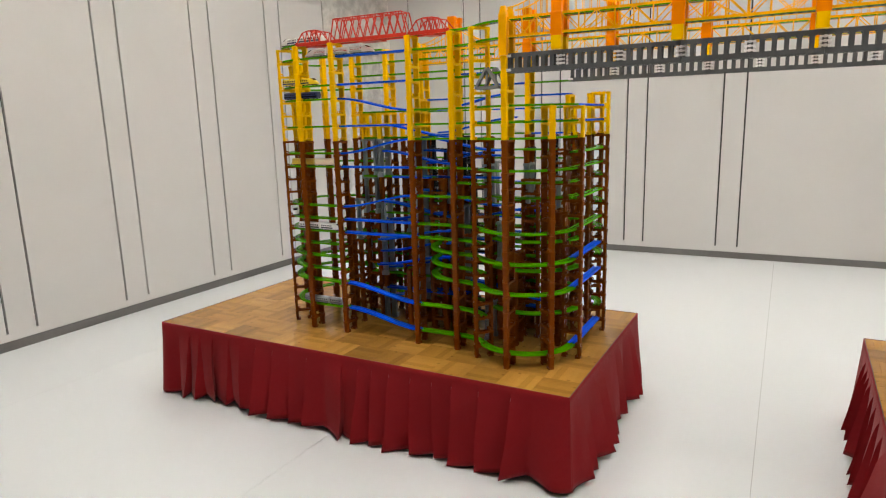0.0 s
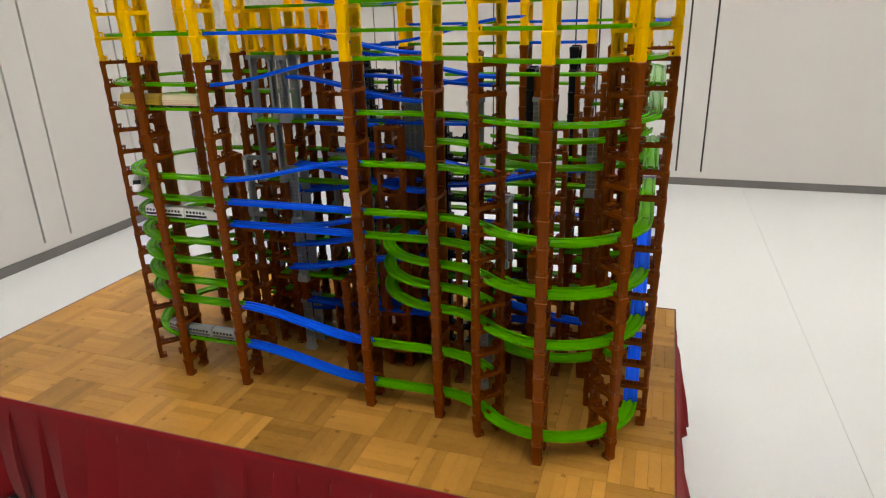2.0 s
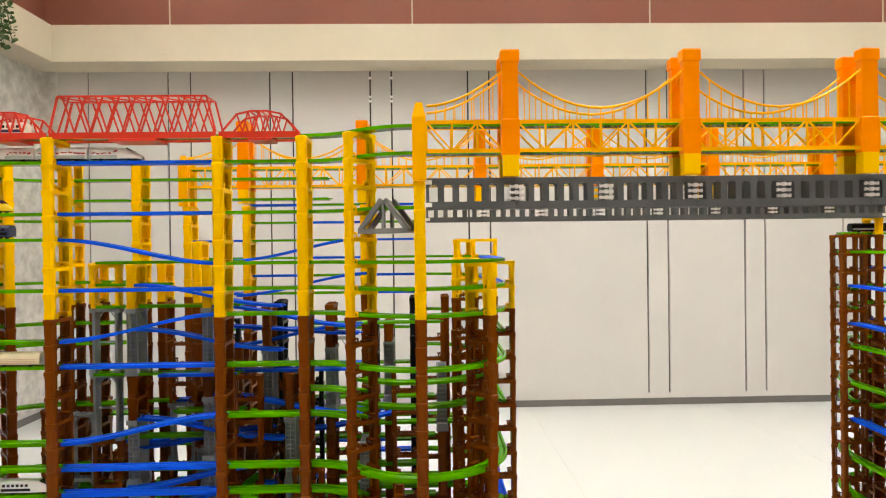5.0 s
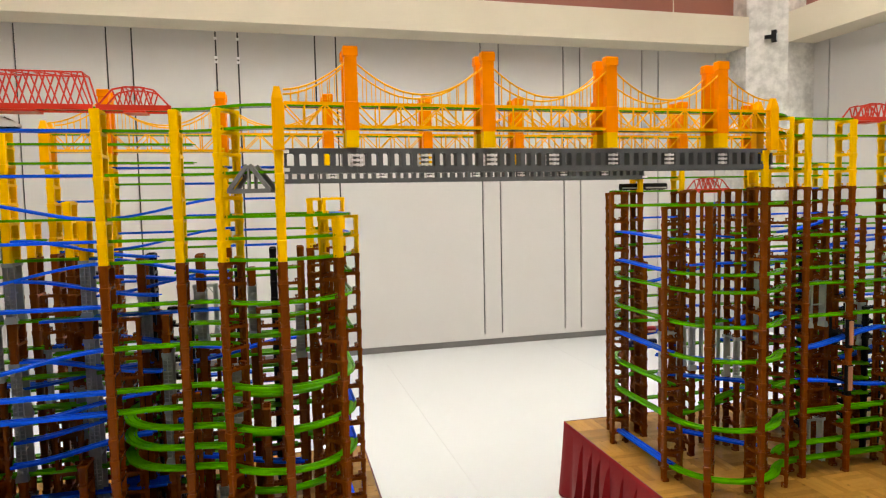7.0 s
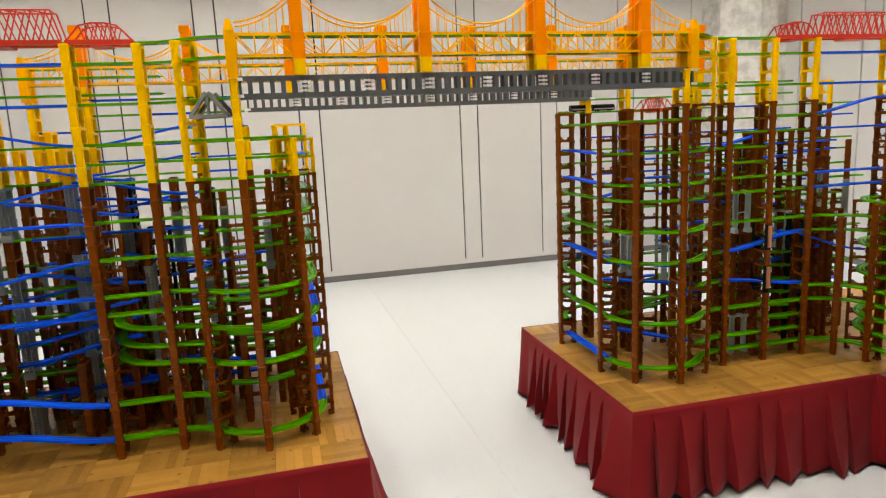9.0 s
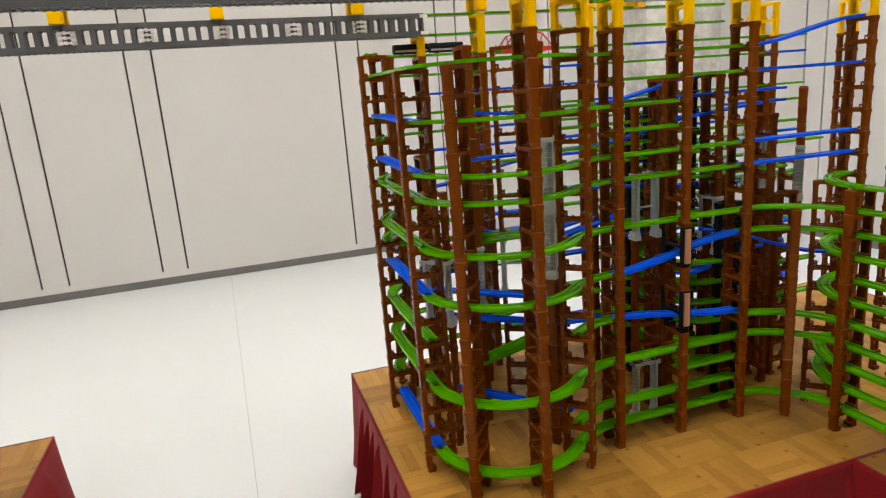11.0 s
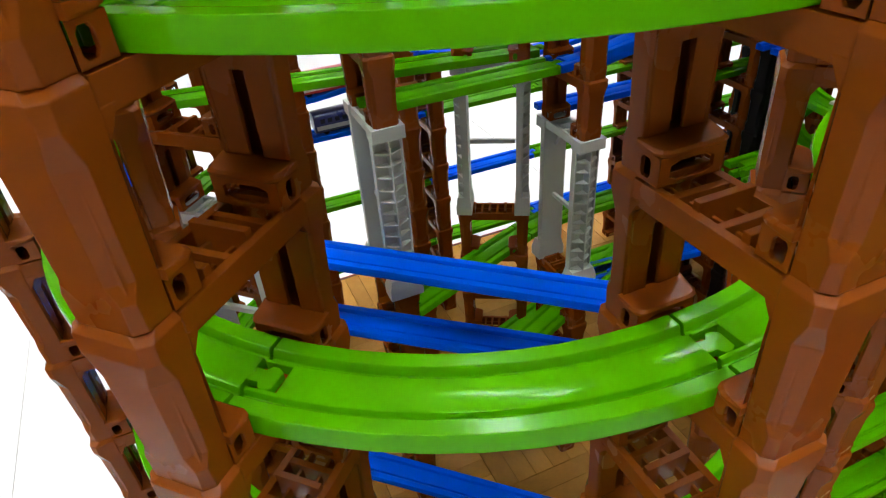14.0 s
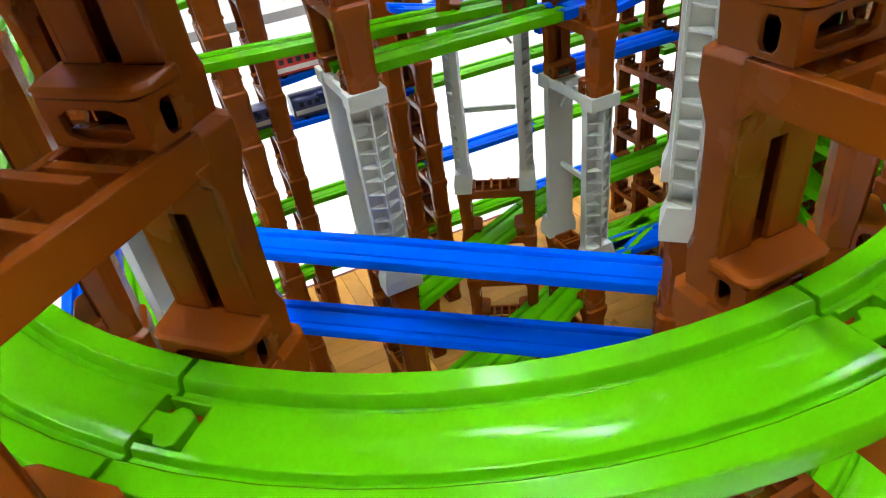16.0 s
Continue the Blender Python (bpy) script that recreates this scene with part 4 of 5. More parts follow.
    # inner piers
    for x, y, d, sp in ((1.404, 0.662, 0, "b5 g1 b9"), (1.629, 0.658, 0, "b4 g1 b10"), (1.570, 0.735, 60, "b5 g1 b9"), (1.560, 0.432, -42, "b7 g2 b2"), (1.243, 0.550, 48, "b5 g1 b3"),
                        (1.868, 0.435, 90, "g1 b6 g1 b3"), (2.02, 0.58, 0, "b3 g2 b6"), (2.05, 0.74, 90, "k14"), (2.24, 0.60, 0, "b6 g1 b6"), (2.46, 0.64, 0, "b9 g1 b2"),
                        (2.650, 0.63, -46, "b8 g1 b3"), (2.02, 0.80, 0, "b12"), (2.22, 0.93, 0, "b10"), (2.28, 0.62, 90, "b9"), (2.48, 0.84, 0, "b10"), (2.46, 0.50, 90, "b9"), (2.70, 0.72, 0, "b10"), (2.20, 0.47, 90, "k9"),
                        (2.46, -0.02, 90, "b9"), (2.46, -0.22, 90, "b9"), (2.14, 0.70, 0, "b15"), (2.34, 0.78, 0, "k15"), (2.36, 0.50, 0, "b13"), (1.93, 0.47, 0, "b11"), (1.93, 0.86, 0, "b14"), (2.15, 0.86, 0, "k14"), (1.33, 0.93, 0, "b12"), (1.52, 0.93, 0, "b13")):
        pier(x, y, d, sp)
    rail_s(1.395, 0.668, 0, 1, 8, 8)
    rail_s(1.609, 0.668, 0, 1, 8, 8.4, "u")
    for x, y, d, n, z0, z1, c in ((1.27, 0.70, -42, 2, 5.9, 5.9, "u"), (1.27, 0.685, -40, 2, 4.7, 4.7, "u"), (1.27, 0.68, -40, 2, 1.0, 0.6, "u"),
                                  (1.420, 0.668, 22, 1, 4, 4, "g"), (1.33, 0.60, 20, 2, 2.2, 2.2, "g"), (1.40, 0.55, 24, 2, 3, 3, "g"), (1.20, 0.80, -10, 2, 8, 8, "g"),
                                  (1.39, 0.636, 0, 2, 12, 12, "u"), (1.39, 0.70, 0, 2, 14, 13.5, "u"), (1.64, 0.72, 0, 2, 10, 9.6, "u"), (1.68, 0.80, 0, 2, 7, 8, "u"), (1.60, 0.62, 0, 2, 12, 12, "g"),
                                  (1.60, 0.62, 0, 2, 14, 14, "g"), (1.60, 0.62, 0, 2, 13, 13, "g"), (1.80, 0.60, 0, 2, 14, 15, "u"), (1.80, 0.64, 0, 2, 12, 13, "u"), (1.70, 0.72, 0, 2, 3, 3, "g"),
                                  (1.90, 0.66, 0, 2, 8, 8, "g"), (1.90, 0.66, 0, 2, 5, 5, "g"), (1.66, 0.70, -6, 1, 3, 3, "u"), (1.70, 0.84, 0, 1, 6, 6, "u"), (2.12, 0.60, 0, 2, 10, 10, "g"),
                                  (2.12, 0.62, 0, 2, 13, 13.4, "u"), (2.12, 0.62, 0, 2, 14, 14, "u"), (2.12, 0.62, 0, 2, 8, 8, "g"), (2.12, 0.60, 0, 2, 5, 6, "u")):
        rail_s(x, y, d, n, z0, z1, c)
    rail_c(1.6185, 0.748, 22, -22, 4, 4, "g")
    rail_s(1.700, 0.764, 0, 1, 4, 4)
    rail_c(1.50, 0.80, 0, 45, 8, 7.4, "u")
    REST["on"] = True
    # straight rails added inside to shade the second tower's bright gaps
    for y, levels in ((0.72, (2, 4, 7, 11)), (0.82, (1, 3, 6, 9, 12)), (0.94, (2, 5, 8, 10))):
        for z in levels:
            for k in range(4):
                rail_s(1.98 + k * U, y, 0, 1, z, z, "u" if (3 * k + 2 * z) % 7 == 0 else "g")
    # coils of rail at the inner end
    for z in (1.2, 2.2, 3.2, 4.2, 5.2, 6.2):
        for a in (90, 135, 180, 225):
            arc_rails((2.15, 0.60), a, a + 45, flat(z), 0.15)
    REST["on"] = False
    red_truss(r4[0], r4[1], U, 0.056, True)
    red_truss(r5[0], r5[1], 2 * U, 0.096, False)
    red_truss(CR[0] + 1.4 * U, N[1] + U, U, 0.056, True, 17)
    straight_train(CR[0] - 0.09, N[1] + U, 17, ["black", "black"], 0.125, False)
    toy_car(1.395, N[1] + U, lv(6) + RAIL_H, 0, "red", 0.10, False)
    toy_car(1.500, N[1] + U, lv(5) + RAIL_H, 180, "violet", 0.085, False)
    toy_car(1.402, N[1] + U, lv(5) + RAIL_H, 180, "violet", 0.085, True)
    TURN[0] = Matrix.Identity(4)


def mixed_pier(c):
    """Brown sections with two wide black ones that carry tan outer panels."""
    p = pier(c[0], c[1], 0, "b4 k1 b2 k1 b9 y4")
    for z0, z1 in ((4.35, 5.85), (7.2, 8.7)):
        a, b = FOOT + z0 * BLK, FOOT + z1 * BLK
        s = Shape()
        s.rings([[(0.0462 + x, y, z) for x, y in ((0.0, -0.0095), (0.0045, -0.0085), (0.006, 0.0), (0.0045, 0.0085), (0.0, 0.0095))] for z in (a, b)])
        piece("tan_panel", mended(s.mesh("tan_panel", [COPPER])), p, None, "tan plastic strip")
        for sign in (-1, 1):
            s = Shape()
            s.rings([[(sign * 0.041 + x, y, z) for x, y in ((-0.0085, -0.0152), (0.0051, -0.0149), (0.0051, 0.0149), (-0.0085, 0.0152))] for z in (a - 0.005, b + 0.005)])
            piece("black_sleeve", s.mesh("black_sleeve", [BLACK]), p, None, "black plastic sleeve")
    return p


# ---- bridges ----
SLATE = material("slate_grey_plastic", (0.20, 0.205, 0.20), 0.45, spec=0.25)
DARKISH = material("mid_grey_plastic", (0.105, 0.112, 0.118), 0.42, spec=0.25, vary=0.08)


def bar_piece(name, a, b, w, h, mat, parent):
    q = Shape()
    q.bar(a, b, w, h)
    return piece(name, q.mesh(name, [mat]), parent)


def red_truss(x, y, length, height, arched, level=21):
    ob = thing("truss_bridge", "small red arched truss bridge on the tower's top rail" if arched else "long red lattice truss bridge on the tower's top rail", "toy bridge", "red truss bridges", at=TURN[0] @ pose(x, y, lv(level) + RAIL_H))
    w = 0.0045
    for sign in (-1, 1):
        yy = sign * 0.034
        s = Shape()
        s.box(0.004, length - 0.004, yy - 0.003, yy + 0.003, -0.012, 0.004)
        n = 4 if arched else 9
        members = []
        if arched:
            top = [(0.012, 0.004), (0.05, height * 0.86), (0.085, height), (length - 0.085, height), (length - 0.05, height * 0.86), (length - 0.012, 0.004)]
        else:
            top = [(0.004, 0.004), (0.026, height), (length - 0.026, height), (length - 0.004, 0.004)]
        for a, b in zip(top[:-1], top[1:]):
            members.append(("top_chord", (a[0], yy, a[1]), (b[0], yy, b[1]), w, w))

        def high(u):
            for a, b in zip(top[:-1], top[1:]):
                if a[0] <= u <= b[0]:
                    return a[1] + (b[1] - a[1]) * (u - a[0]) / (b[0] - a[0])
            return 0.004
        lo, hi = (0.05, length - 0.05) if arched else (0.026, length - 0.026)
        for i in range(n):
            u0, u1 = lo + (hi - lo) * i / n, lo + (hi - lo) * (i + 1) / n
            um = (u0 + u1) / 2
            if arched:
                members.append(("diagonal", (u0, yy, high(u0)), (um, yy, 0.003), w * 0.8, w * 0.8))
                members.append(("diagonal", (um, yy, 0.003), (u1, yy, high(u1)), w * 0.8, w * 0.8))
            else:
                members.append(("diagonal", (u0, yy, 0.003), (u0 + (u1 - u0) * 0.72, yy, high(um)), w * 0.8, w * 0.8))
                members.append(("diagonal", (u0 + (u1 - u0) * 0.28, yy, high(um)), (u1, yy, 0.003), w * 0.8, w * 0.8))
        side = piece("side_truss", s.mesh("side_truss", [RED]), ob)
        for m in members:
            bar_piece(*m, RED, side)
    n = 3 if arched else 6
    z = height - 0.002
    lo, hi = (0.085, length - 0.085) if arched else (0.026, length - 0.026)
    for i in range(n + 1):
        u = lo + (hi - lo) * i / n
        bar_piece("cross_bar", (u, -0.034, z), (u, 0.034, z), w * 0.8, w * 0.8, RED, ob)
        if i < n and not arched:
            u2 = lo + (hi - lo) * (i + 1) / n
            bar_piece("top_brace", (u, -0.034, z), (u2, 0.034, z), w * 0.7, w * 0.7, RED, ob)
    s = Shape()
    s.box(length * 0.36, length * 0.64, -0.037, 0.037, -0.018, -0.0125)
    piece("under_plate", s.mesh("under_plate", [RED]), ob)
    return ob


SPAN = 0.2168   # half the distance between two bridge towers
GIRDER = 0.2161


def girder(y, x0, sections):
    ob = thing("girder_bridge", "long dark grey plastic girder with square openings and bright clips", "toy bridge", "girder bridges", at=pose(x0, y - 0.009, 1.6445))
    h, wd = 0.074, 0.021
    s = Shape()
    L = GIRDER - 0.0008
    n = 6
    for sign in (-1, 1):
        y0, y1 = (wd - 0.006, wd) if sign > 0 else (-wd, -wd + 0.006)
        s.box(0, L, y0, y1, h - 0.0135, h)
        s.box(0, L, y0 - (0.003 if sign < 0 else 0), y1 + (0.003 if sign > 0 else 0), 0.0, 0.0175)
        for i in range(n + 1):
            c = L * i / n
            s.box(max(0, c - 0.0075), min(L, c + 0.0075), y0, y1, 0.0175, h - 0.0135)
            if sign > 0:
                s.box(max(0, c - 0.0060), min(L, c + 0.0060), -wd + 0.005, wd - 0.005, 0.006, h - 0.004)
        for i in range(n):
            c = L * (i + 0.5) / n
            for e in (-1, 1):
                s.add([(c + e * x, yy, z) for yy in (y0, y1) for x, z in ((0.0104, h - 0.013), (0.0104, h - 0.018), (0.006, h - 0.013))], [(0, 1, 2), (5, 4, 3), (1, 4, 5, 2)])
    s.box(0, L, -wd + 0.006, wd - 0.006, 0.002, 0.006)
    for i in range(13):
        c = L * (i + 0.5) / 13
        s.box(c - 0.0025, c + 0.0025, -wd, wd, -0.0015, 0.0005)
    me = mended(s.mesh("girder_section", [DARKISH]))
    for k in range(sections):
        piece("girder_section", me, ob, pose(k * GIRDER, 0, 0))
    c = Shape()
    c.bar((-0.015, wd + 0.002, 0), (0.015, wd + 0.002, 0), 0.005, 0.0055)
    c.bar((-0.004, wd + 0.003, 0), (0.004, wd + 0.003, 0), 0.009, 0.009)
    for e in (-1, 1):
        c.bar((e * 0.0135, wd + 0.003, 0), (e * 0.0165, wd + 0.003, 0), 0.008, 0.008)
    cm = c.mesh("clip", [CHROME])
    for k in range(1, sections):
        for z in (0.024, 0.038, 0.052):
            for turn in (0, 180):
                piece("clip", cm, ob, pose(k * GIRDER, 0, z, 0, 0, turn), "bright clip")
    e = Shape()
    for z in (0.010, 0.064):
        for sign in (-1, 1):
            e.bar((-0.012, sign * (wd + 0.003), z), (0.014, sign * (wd + 0.003), z), 0.007, 0.010)
    em = e.mesh("end_clip", [WHITE])
    piece("end_clip", em, ob, pose(0, 0, 0))
    piece("end_clip", em, ob, pose(sections * GIRDER, 0, 0, 0, 0, 180))
    return ob


def suspension(y, x0, towers, end_base):
    """Orange suspension bridge: trusses at both sides, towers two rails apart, cables with hangers."""
    xs = [x0 + SPAN + 2 * SPAN * k for k in range(towers)]
    x1 = xs[-1] + SPAN
    low, high, top = 1.782, 1.850, 2.020
    ob = thing("suspension_bridge", "orange toy suspension bridge with lattice sides and hanging cables", "toy bridge", "suspension bridges", at=pose(0, y, 0))
    HW = 0.036
    # towers
    t = Shape()
    t.rings([[(a * k, b * k, z) for a, b in ((-0.0215, -0.013), (0.0215, -0.013), (0.0215, 0.013), (-0.0215, 0.013))] for z, k in
                 ((low - 0.012, 1.0), (high + 0.004, 1.0), (high + 0.006, 0.92), (top - 0.030, 0.88), (top - 0.028, 1.05), (top - 0.004, 1.05), (top, 0.92))])
    lm = mended(t.mesh("tower_leg", [ORANGE]))
    t = Shape()
    y0, z0, z1, z2 = HW - 0.011, top - 0.074, top - 0.046, top - 0.034
    t.rings([[(x, y, z) for y, z in ((-y0, z2), (-y0, z0), (-y0 + 0.006, z0), (-0.004, z1), (0.004, z1), (y0 - 0.006, z0), (y0, z0), (y0, z2))] for x in (-0.008, 0.008)])
    tm = mended(t.mesh("tower", [ORANGE]))
    f = Shape()
    f.rings([[(a, b, z) for a, b in ((-0.019, -0.0135), (0.019, -0.0135), (0.019, 0.0135), (-0.019, 0.0135))] for z in (lv(19) + 0.008, low - 0.012)])
    fm = f.mesh("tower_foot", [YELLOW])
    for x in xs:
        tw = piece("tower", tm, ob, pose(x, 0, 0))
        for sign in (-1, 1):
            piece("tower_leg", lm, tw, pose(0, sign * HW, 0))
            piece("tower_foot", fm, tw, pose(0, sign * HW, 0), "yellow foot")
    # end posts
    e = Shape()
    for sign in (-1, 1):
        yy = sign * HW
        e.rings([[(a * k, yy + b * k, z) for a, b in ((-0.0165, -0.013), (0.0165, -0.013), (0.0165, 0.013), (-0.0165, 0.013))] for z, k in
                 ((end_base, 1), (high + 0.012, 1), (high + 0.047, 0.5))])
    em = mended(e.mesh("end_post", [AMBER]))
    for x in (x0, x1):
        piece("end_post", em, ob, pose(x, 0, 0))
    # one hanger, a metre long
    hg = Shape()
    hg.box(-0.0012, 0.0012, -0.0012, 0.0012, 0, 1)
    hm = hg.mesh("hanger", [AMBER])
    # truss sides
    knots = [x0] + xs + [x1]
    for a, b in zip(knots[:-1], knots[1:]):
        for sign in (-1, 1):
            s = Shape()
            yy = sign * (HW + 0.004)
            u0, u1 = a + 0.018, b - 0.018
            s.bar((u0, yy, low), (u1, yy, low), 0.005, 0.009)
            members = [("top_chord", (u0, yy, high), (u1, yy, high), 0.005, 0.009)]
            n = 3 if b - a < 1.5 * SPAN else 6
            for i in range(n + 1):
                u = u0 + (u1 - u0) * i / n
                members.append(("upright", (u, yy, low), (u, yy, high), 0.0045, 0.0045))
                if i < n:
                    u2 = u0 + (u1 - u0) * (i + 1) / n
                    za, zb = (high, low) if i % 2 == 0 else (low, high)
                    members.append(("diagonal", (u, yy, za), (u2, yy, zb), 0.004, 0.004))
            if n == 6:
                um = (u0 + u1) / 2
                members.append(("joint_plate", (um - 0.020, yy, low - 0.002), (um + 0.020, yy, low - 0.002), 0.008, 0.008))
                members.append(("joint_plate", (um - 0.016, yy, high + 0.0015), (um + 0.016, yy, high + 0.0015), 0.008, 0.007))
            side = piece("side_truss", s.mesh("side_truss", [AMBER]), ob)
            for m in members:
                bar_piece(*m, AMBER, side)
            # cable and hangers
            c = Shape()
            zt, zm = top - 0.050, high + 0.032
            ends = (zt if a in xs else high + 0.040, zt if b in xs else high + 0.040)
            k = 14 if n == 6 else 8
            pts = []
            for i in range(k + 1):
                g = i / k
                if n == 6:
                    z = zm + (zt - zm) * (2 * g - 1) ** 2
                else:
                    q = g if b in xs else 1 - g
                    z = high + 0.038 + (zt - high - 0.038) * q ** 1.8
                pts.append((u0 + (u1 - u0) * g, yy, z))
            c.rings([[(p[0], p[1] + 0.0033 * math.cos(w), p[2] + 0.0033 * math.sin(w)) for w in (0.5, 1.55, 2.6, 3.65, 4.7, 5.75)] for p in pts])
            cb = piece("cable", mended(c.mesh("cable", [AMBER], 50.0)), ob, None, "pale orange cable")
            for p in pts[1:-1]:
                piece("hanger", hm, cb, pose(p[0], yy, high) @ Matrix.Diagonal((1, 1, p[2] - high, 1)))
    # rails on both decks
    x = x0
    while x < x1 - 0.01:
        for z in (20, 21):
            rail_s(x, y, 0, 1, z, z)
        x += SPAN
    return ob


# ---- trains ----
PAINT = {"white": (WHITE, NAVY), "tilt": (WHITE, GREY), "doctor": (TYELLOW, NAVY), "navy": (NAVY, BLACK), "gold": (GOLD, TYELLOW), "cream": (CREAM, PINK), "silver": (CHROME, GLASS),
         "steel": (ASH, DARK), "black": (BLACK, SILVER), "red": (TRED, WHITE), "violet": (NAVY, SILVER)}
CARLABEL = {"white": "white bullet train toy with dark nose on the top rail", "tilt": "white and grey toy express car with dark red pattern", "doctor": "yellow toy bullet train car with dark stripe",
            "navy": "dark blue toy railcar with a black stripe", "gold": "gold and yellow toy railcar on a green rail", "cream": "cream toy railcar with pink stripes", "silver": "silver toy train car with dark windows",
            "steel": "grey steel toy commuter car with dark windows", "black": "black toy steam train car on the rear rail", "red": "dark red toy railcar on a green rail", "violet": "blue violet toy railcar with rounded nose"}


def toy_car(x, y, z, deg, kind, length, nose):
    body, trim = PAINT[kind]
    ob = thing("toy_train_car", CARLABEL[kind], "toy train", "toy trains", at=TURN[0] @ pose(x, y, z, 0, 0, deg))
    w, h = 0.0165, 0.036

    def section(u, k, top, drop=0.0):
        hh = 0.006 + (h - 0.006) * top
        ww = w * k
        return [(u, -ww, 0.006), (u, -ww * 1.0, 0.006 + (hh - 0.006) * 0.55), (u, -ww * 0.85, hh - 0.004 * top), (u, -ww * 0.5, hh), (u, ww * 0.5, hh), (u, ww * 0.85, hh - 0.004 * top),
                (u, ww, 0.006 + (hh - 0.006) * 0.55), (u, ww, 0.006)]
    s = Shape()
    if nose:
        loops = [section(0, 0.96, 1), section(length * 0.55, 1, 1), section(length * 0.68, 0.99, 0.93), section(length * 0.80, 0.93, 0.70), section(length * 0.92, 0.75, 0.42), section(length, 0.45, 0.20)]
        flat_end = 0.55
    else:
        loops = [section(0.001, 0.94, 0.97), section(0.004, 1, 1), section(length - 0.004, 1, 1), section(length - 0.001, 0.94, 0.97)]
        flat_end = 0.95
    s.rings(loops)
    piece("body", mended(s.mesh("body", [body], 40)), ob)
    n = max(3, int(length * flat_end / 0.012))
    for sign in (-1, 1) if kind not in ("gold", "cream", "tilt") else ():
        g = Shape()
        yy = sign * w
        g.box(0, 0.0072, min(yy * 0.97, yy * 1.006), max(yy * 0.97, yy * 1.006), 0.0205, 0.0275)
        wm = g.mesh("window", [GLASS])
        for i in range(n):
            piece("window", wm, ob, pose(0.006 + (length * flat_end - 0.008) * i / n, 0, 0))
    if nose:
        g = Shape()
        g.bar((length * 0.70, 0, h * 0.94), (length * 0.82, 0, h * 0.70), 0.022, 0.0035)
        piece("windscreen", g.mesh("windscreen", [GLASS]), ob)
    for sign in (-1, 1):
        t = Shape()
        yy = sign * w
        for z0, z1 in ((0.0062, 0.0150),) if kind == "tilt" else ((0.0095, 0.0165),) if kind not in ("gold", "cream") else ((0.0085, 0.0105), (0.0135, 0.0148), (0.0185, 0.0198)):
            t.box(0.003, length * flat_end, min(yy * 0.97, yy * 1.012), max(yy * 0.97, yy * 1.012), z0, z1)
        piece("stripe", t.mesh("stripe", [trim]), ob)
    if kind == "tilt":
        rng = random.Random(int(1000 * x))
        for sign in (-1, 1):
            t = Shape()
            yy = sign * w
            lo, hi = min(yy * 0.99, yy * 1.016), max(yy * 0.99, yy * 1.016)
            for i in range(int(length * flat_end / 0.011)):
                a = 0.008 + 0.011 * i + rng.uniform(-0.002, 0.002)
                z = rng.uniform(0.018, 0.0235)
                t.bar((a, (lo + hi) / 2, z), (a + rng.uniform(0.004, 0.011), (lo + hi) / 2, z + rng.uniform(-0.003, 0.004)), hi - lo, rng.uniform(0.002, 0.0045))
            piece("pattern", t.mesh("pattern", [TRED]), ob, None, "dark red ornament")
    u = Shape()
    u.box(0.004, length * 0.92, -w * 0.8, w * 0.8, 0.0035, 0.0062)
    piece("chassis", u.mesh("chassis", [BLACK]), ob)
    for a in (0.22, 0.78):
        for sign in (-1, 1):
            q = Shape()
            loop = [(length * a + 0.0052 * math.cos(k * math.pi / 6), 0.0052 + 0.0052 * math.sin(k * math.pi / 6)) for k in range(12)]
            q.rings([[(p[0], sign * (w * 0.78) + d, p[1]) for p in loop] for d in (-0.0015, 0.0015)])
            piece("wheel", mended(q.mesh("wheel", [BLACK])), ob)
    return ob


def straight_train(x, y, level, kinds, length, nose):
    for i, k in enumerate(kinds):
        back = k == "tilt" and i == 0      # its rear car has a nose too
        toy_car(x + i * (length + 0.004) + (length if back else 0), y, lv(level) + RAIL_H, 180 if back else 0, k, length, nose and (back or i == len(kinds) - 1))


def curve_train(x, y, level, c, kind):
    """The white train that runs round the western curve."""
    toy_car(x - 0.004, y, lv(level) + RAIL_H, 0, kind, 0.15, False)
    px, py = on(c, -93)
    toy_car(px + 0.006, py + 0.004, lv(level) + RAIL_H, 180 - 14, kind, 0.145, True)


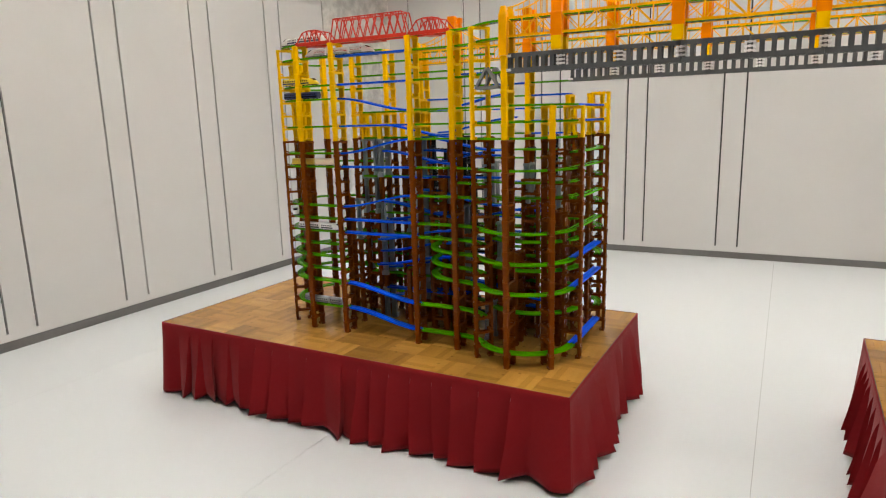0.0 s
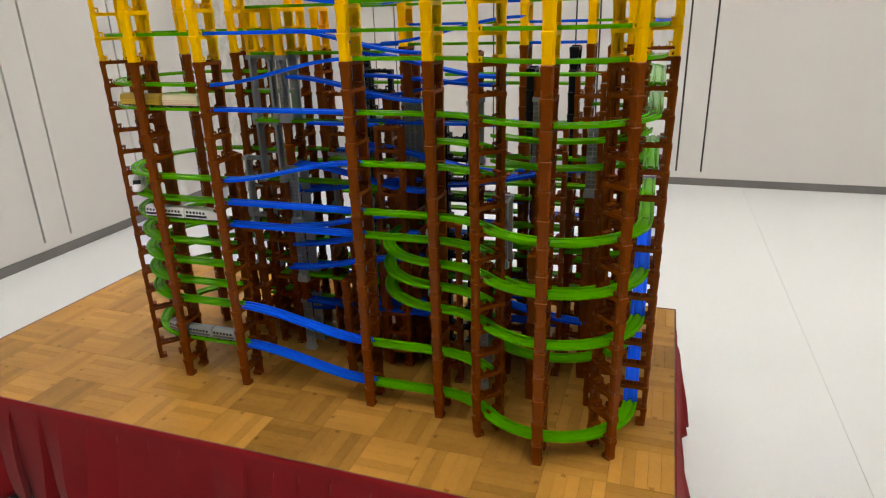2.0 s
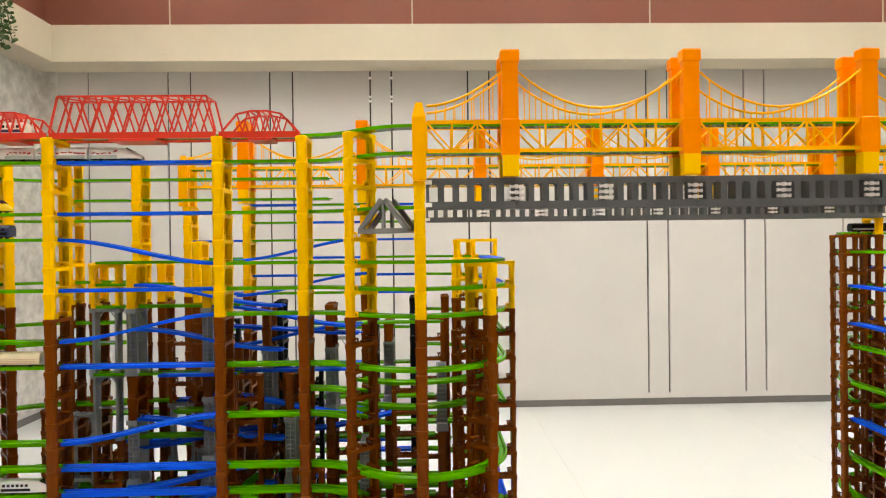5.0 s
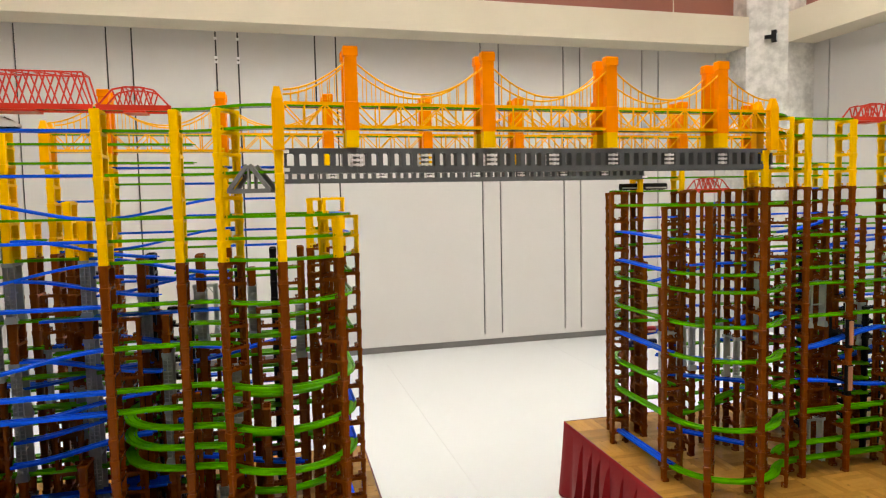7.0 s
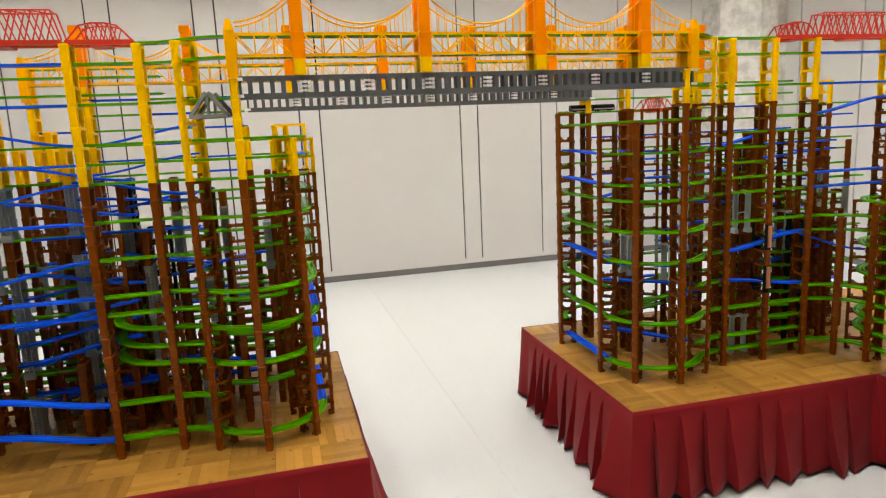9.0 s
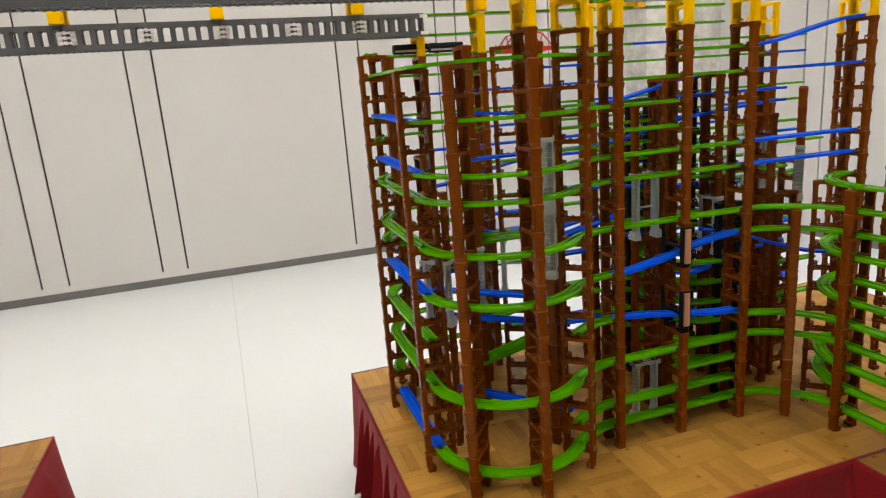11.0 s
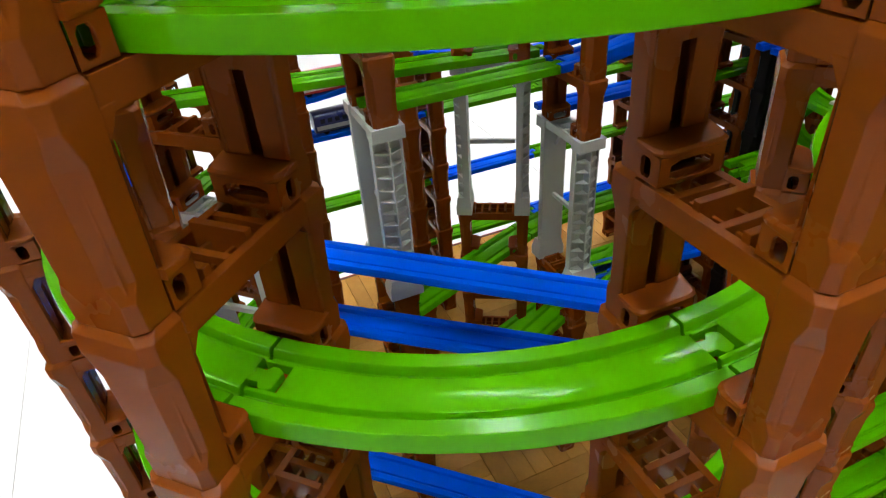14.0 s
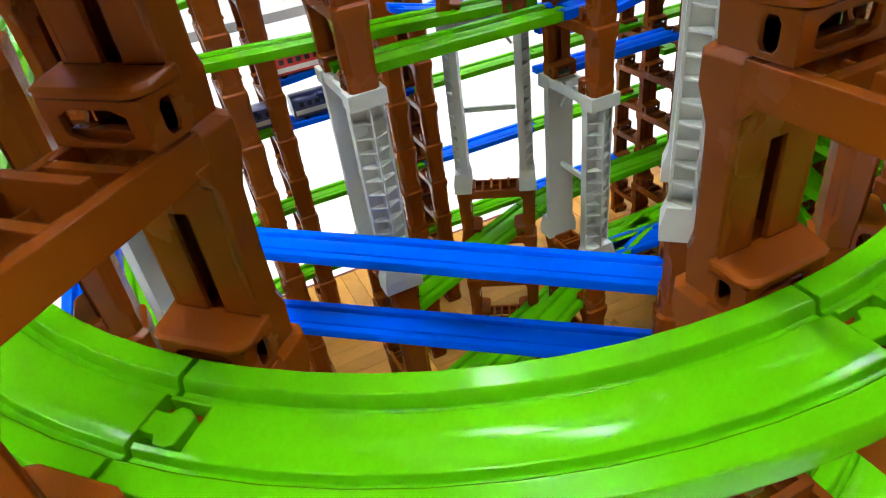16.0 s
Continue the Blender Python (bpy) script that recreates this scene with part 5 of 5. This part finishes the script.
# ---- ivy ----
def ivy(x, y, z, drop, seed, facing):
    rng = random.Random(seed)
    ob = thing("ivy", "green artificial ivy hanging over the cream beam", "ivy", "ivy", at=pose(x, y, z))
    st, lf = Shape(), Shape()
    for k in range(3):
        p = Vector((rng.uniform(-0.02, 0.02), rng.uniform(-0.04, 0.03), 0.06))
        n = rng.randrange(9, 14)
        length = drop * rng.uniform(0.6, 1.0)
        for i in range(n):
            q = p + Vector((rng.uniform(-0.012, 0.012) + facing * 0.003, rng.uniform(-0.025, 0.03), -length / n))
            st.bar(p, q, 0.005, 0.005)
            for _ in range(3):
                c = q + Vector((rng.uniform(-0.02, 0.03), rng.uniform(-0.05, 0.05), rng.uniform(-0.03, 0.03)))
                m = Euler((rng.uniform(-0.9, 0.9), rng.uniform(-0.9, 0.9), rng.uniform(0, 6.28))).to_matrix()
                a = rng.uniform(0.016, 0.034)
                pts = [c + m @ Vector(v) * a for v in ((0, -1, 0.1), (0.75, -0.5, 0), (0.55, 0.3, -0.1), (0, 1.1, -0.25), (-0.55, 0.3, -0.1), (-0.75, -0.5, 0), (0, 0, 0.16))]
                lf.add(pts, [(6, i2, (i2 + 1) % 6) for i2 in range(6)])
            p = q
    piece("stem", st.mesh("stem", [LEAF]), ob)
    piece("leaves", lf.mesh("leaves", [LEAF]), ob)


build_left_tower()
build_right_tower()
for col, mat in (("g", GREEN), ("u", BLUE)):
    solid("inner_rails", REST[col], [mat], WORDS[col] + " plastic toy rails winding inside and behind the towers", "toy rails", kind="stuff")
girder(on(CL, -90)[1] - 0.005, CL[0] + 0.016, 8)
girder(BACK, CL[0] + 0.016, 8)
suspension(on(CL, -90)[1] - 0.005, CL[0] + 0.001, 4, lv(19))
suspension(BACK, CL[0] + 0.001 - 4 * SPAN, 8, lv(19))
ivy(ROOM_L + 0.335, 3.62, BAND_TOP + 0.01, 0.66, 5, 1)
build_stage("stage_platform", -2.350, 0.008, 0.0, 1.206, "frbl", "low platform with an oak parquet top and dark red cloth skirt", 1, -0.7)
build_stage("stage_platform", 1.043, 3.44, -0.002, 1.211, "frbl", "low platform with an oak parquet top under the second tower", 2, -1.25)
build_stage("stage_platform", 2.213, 3.42, -2.4, -0.031, "frbl", "low platform joined in front of the second tower's platform", 3, -1.25)
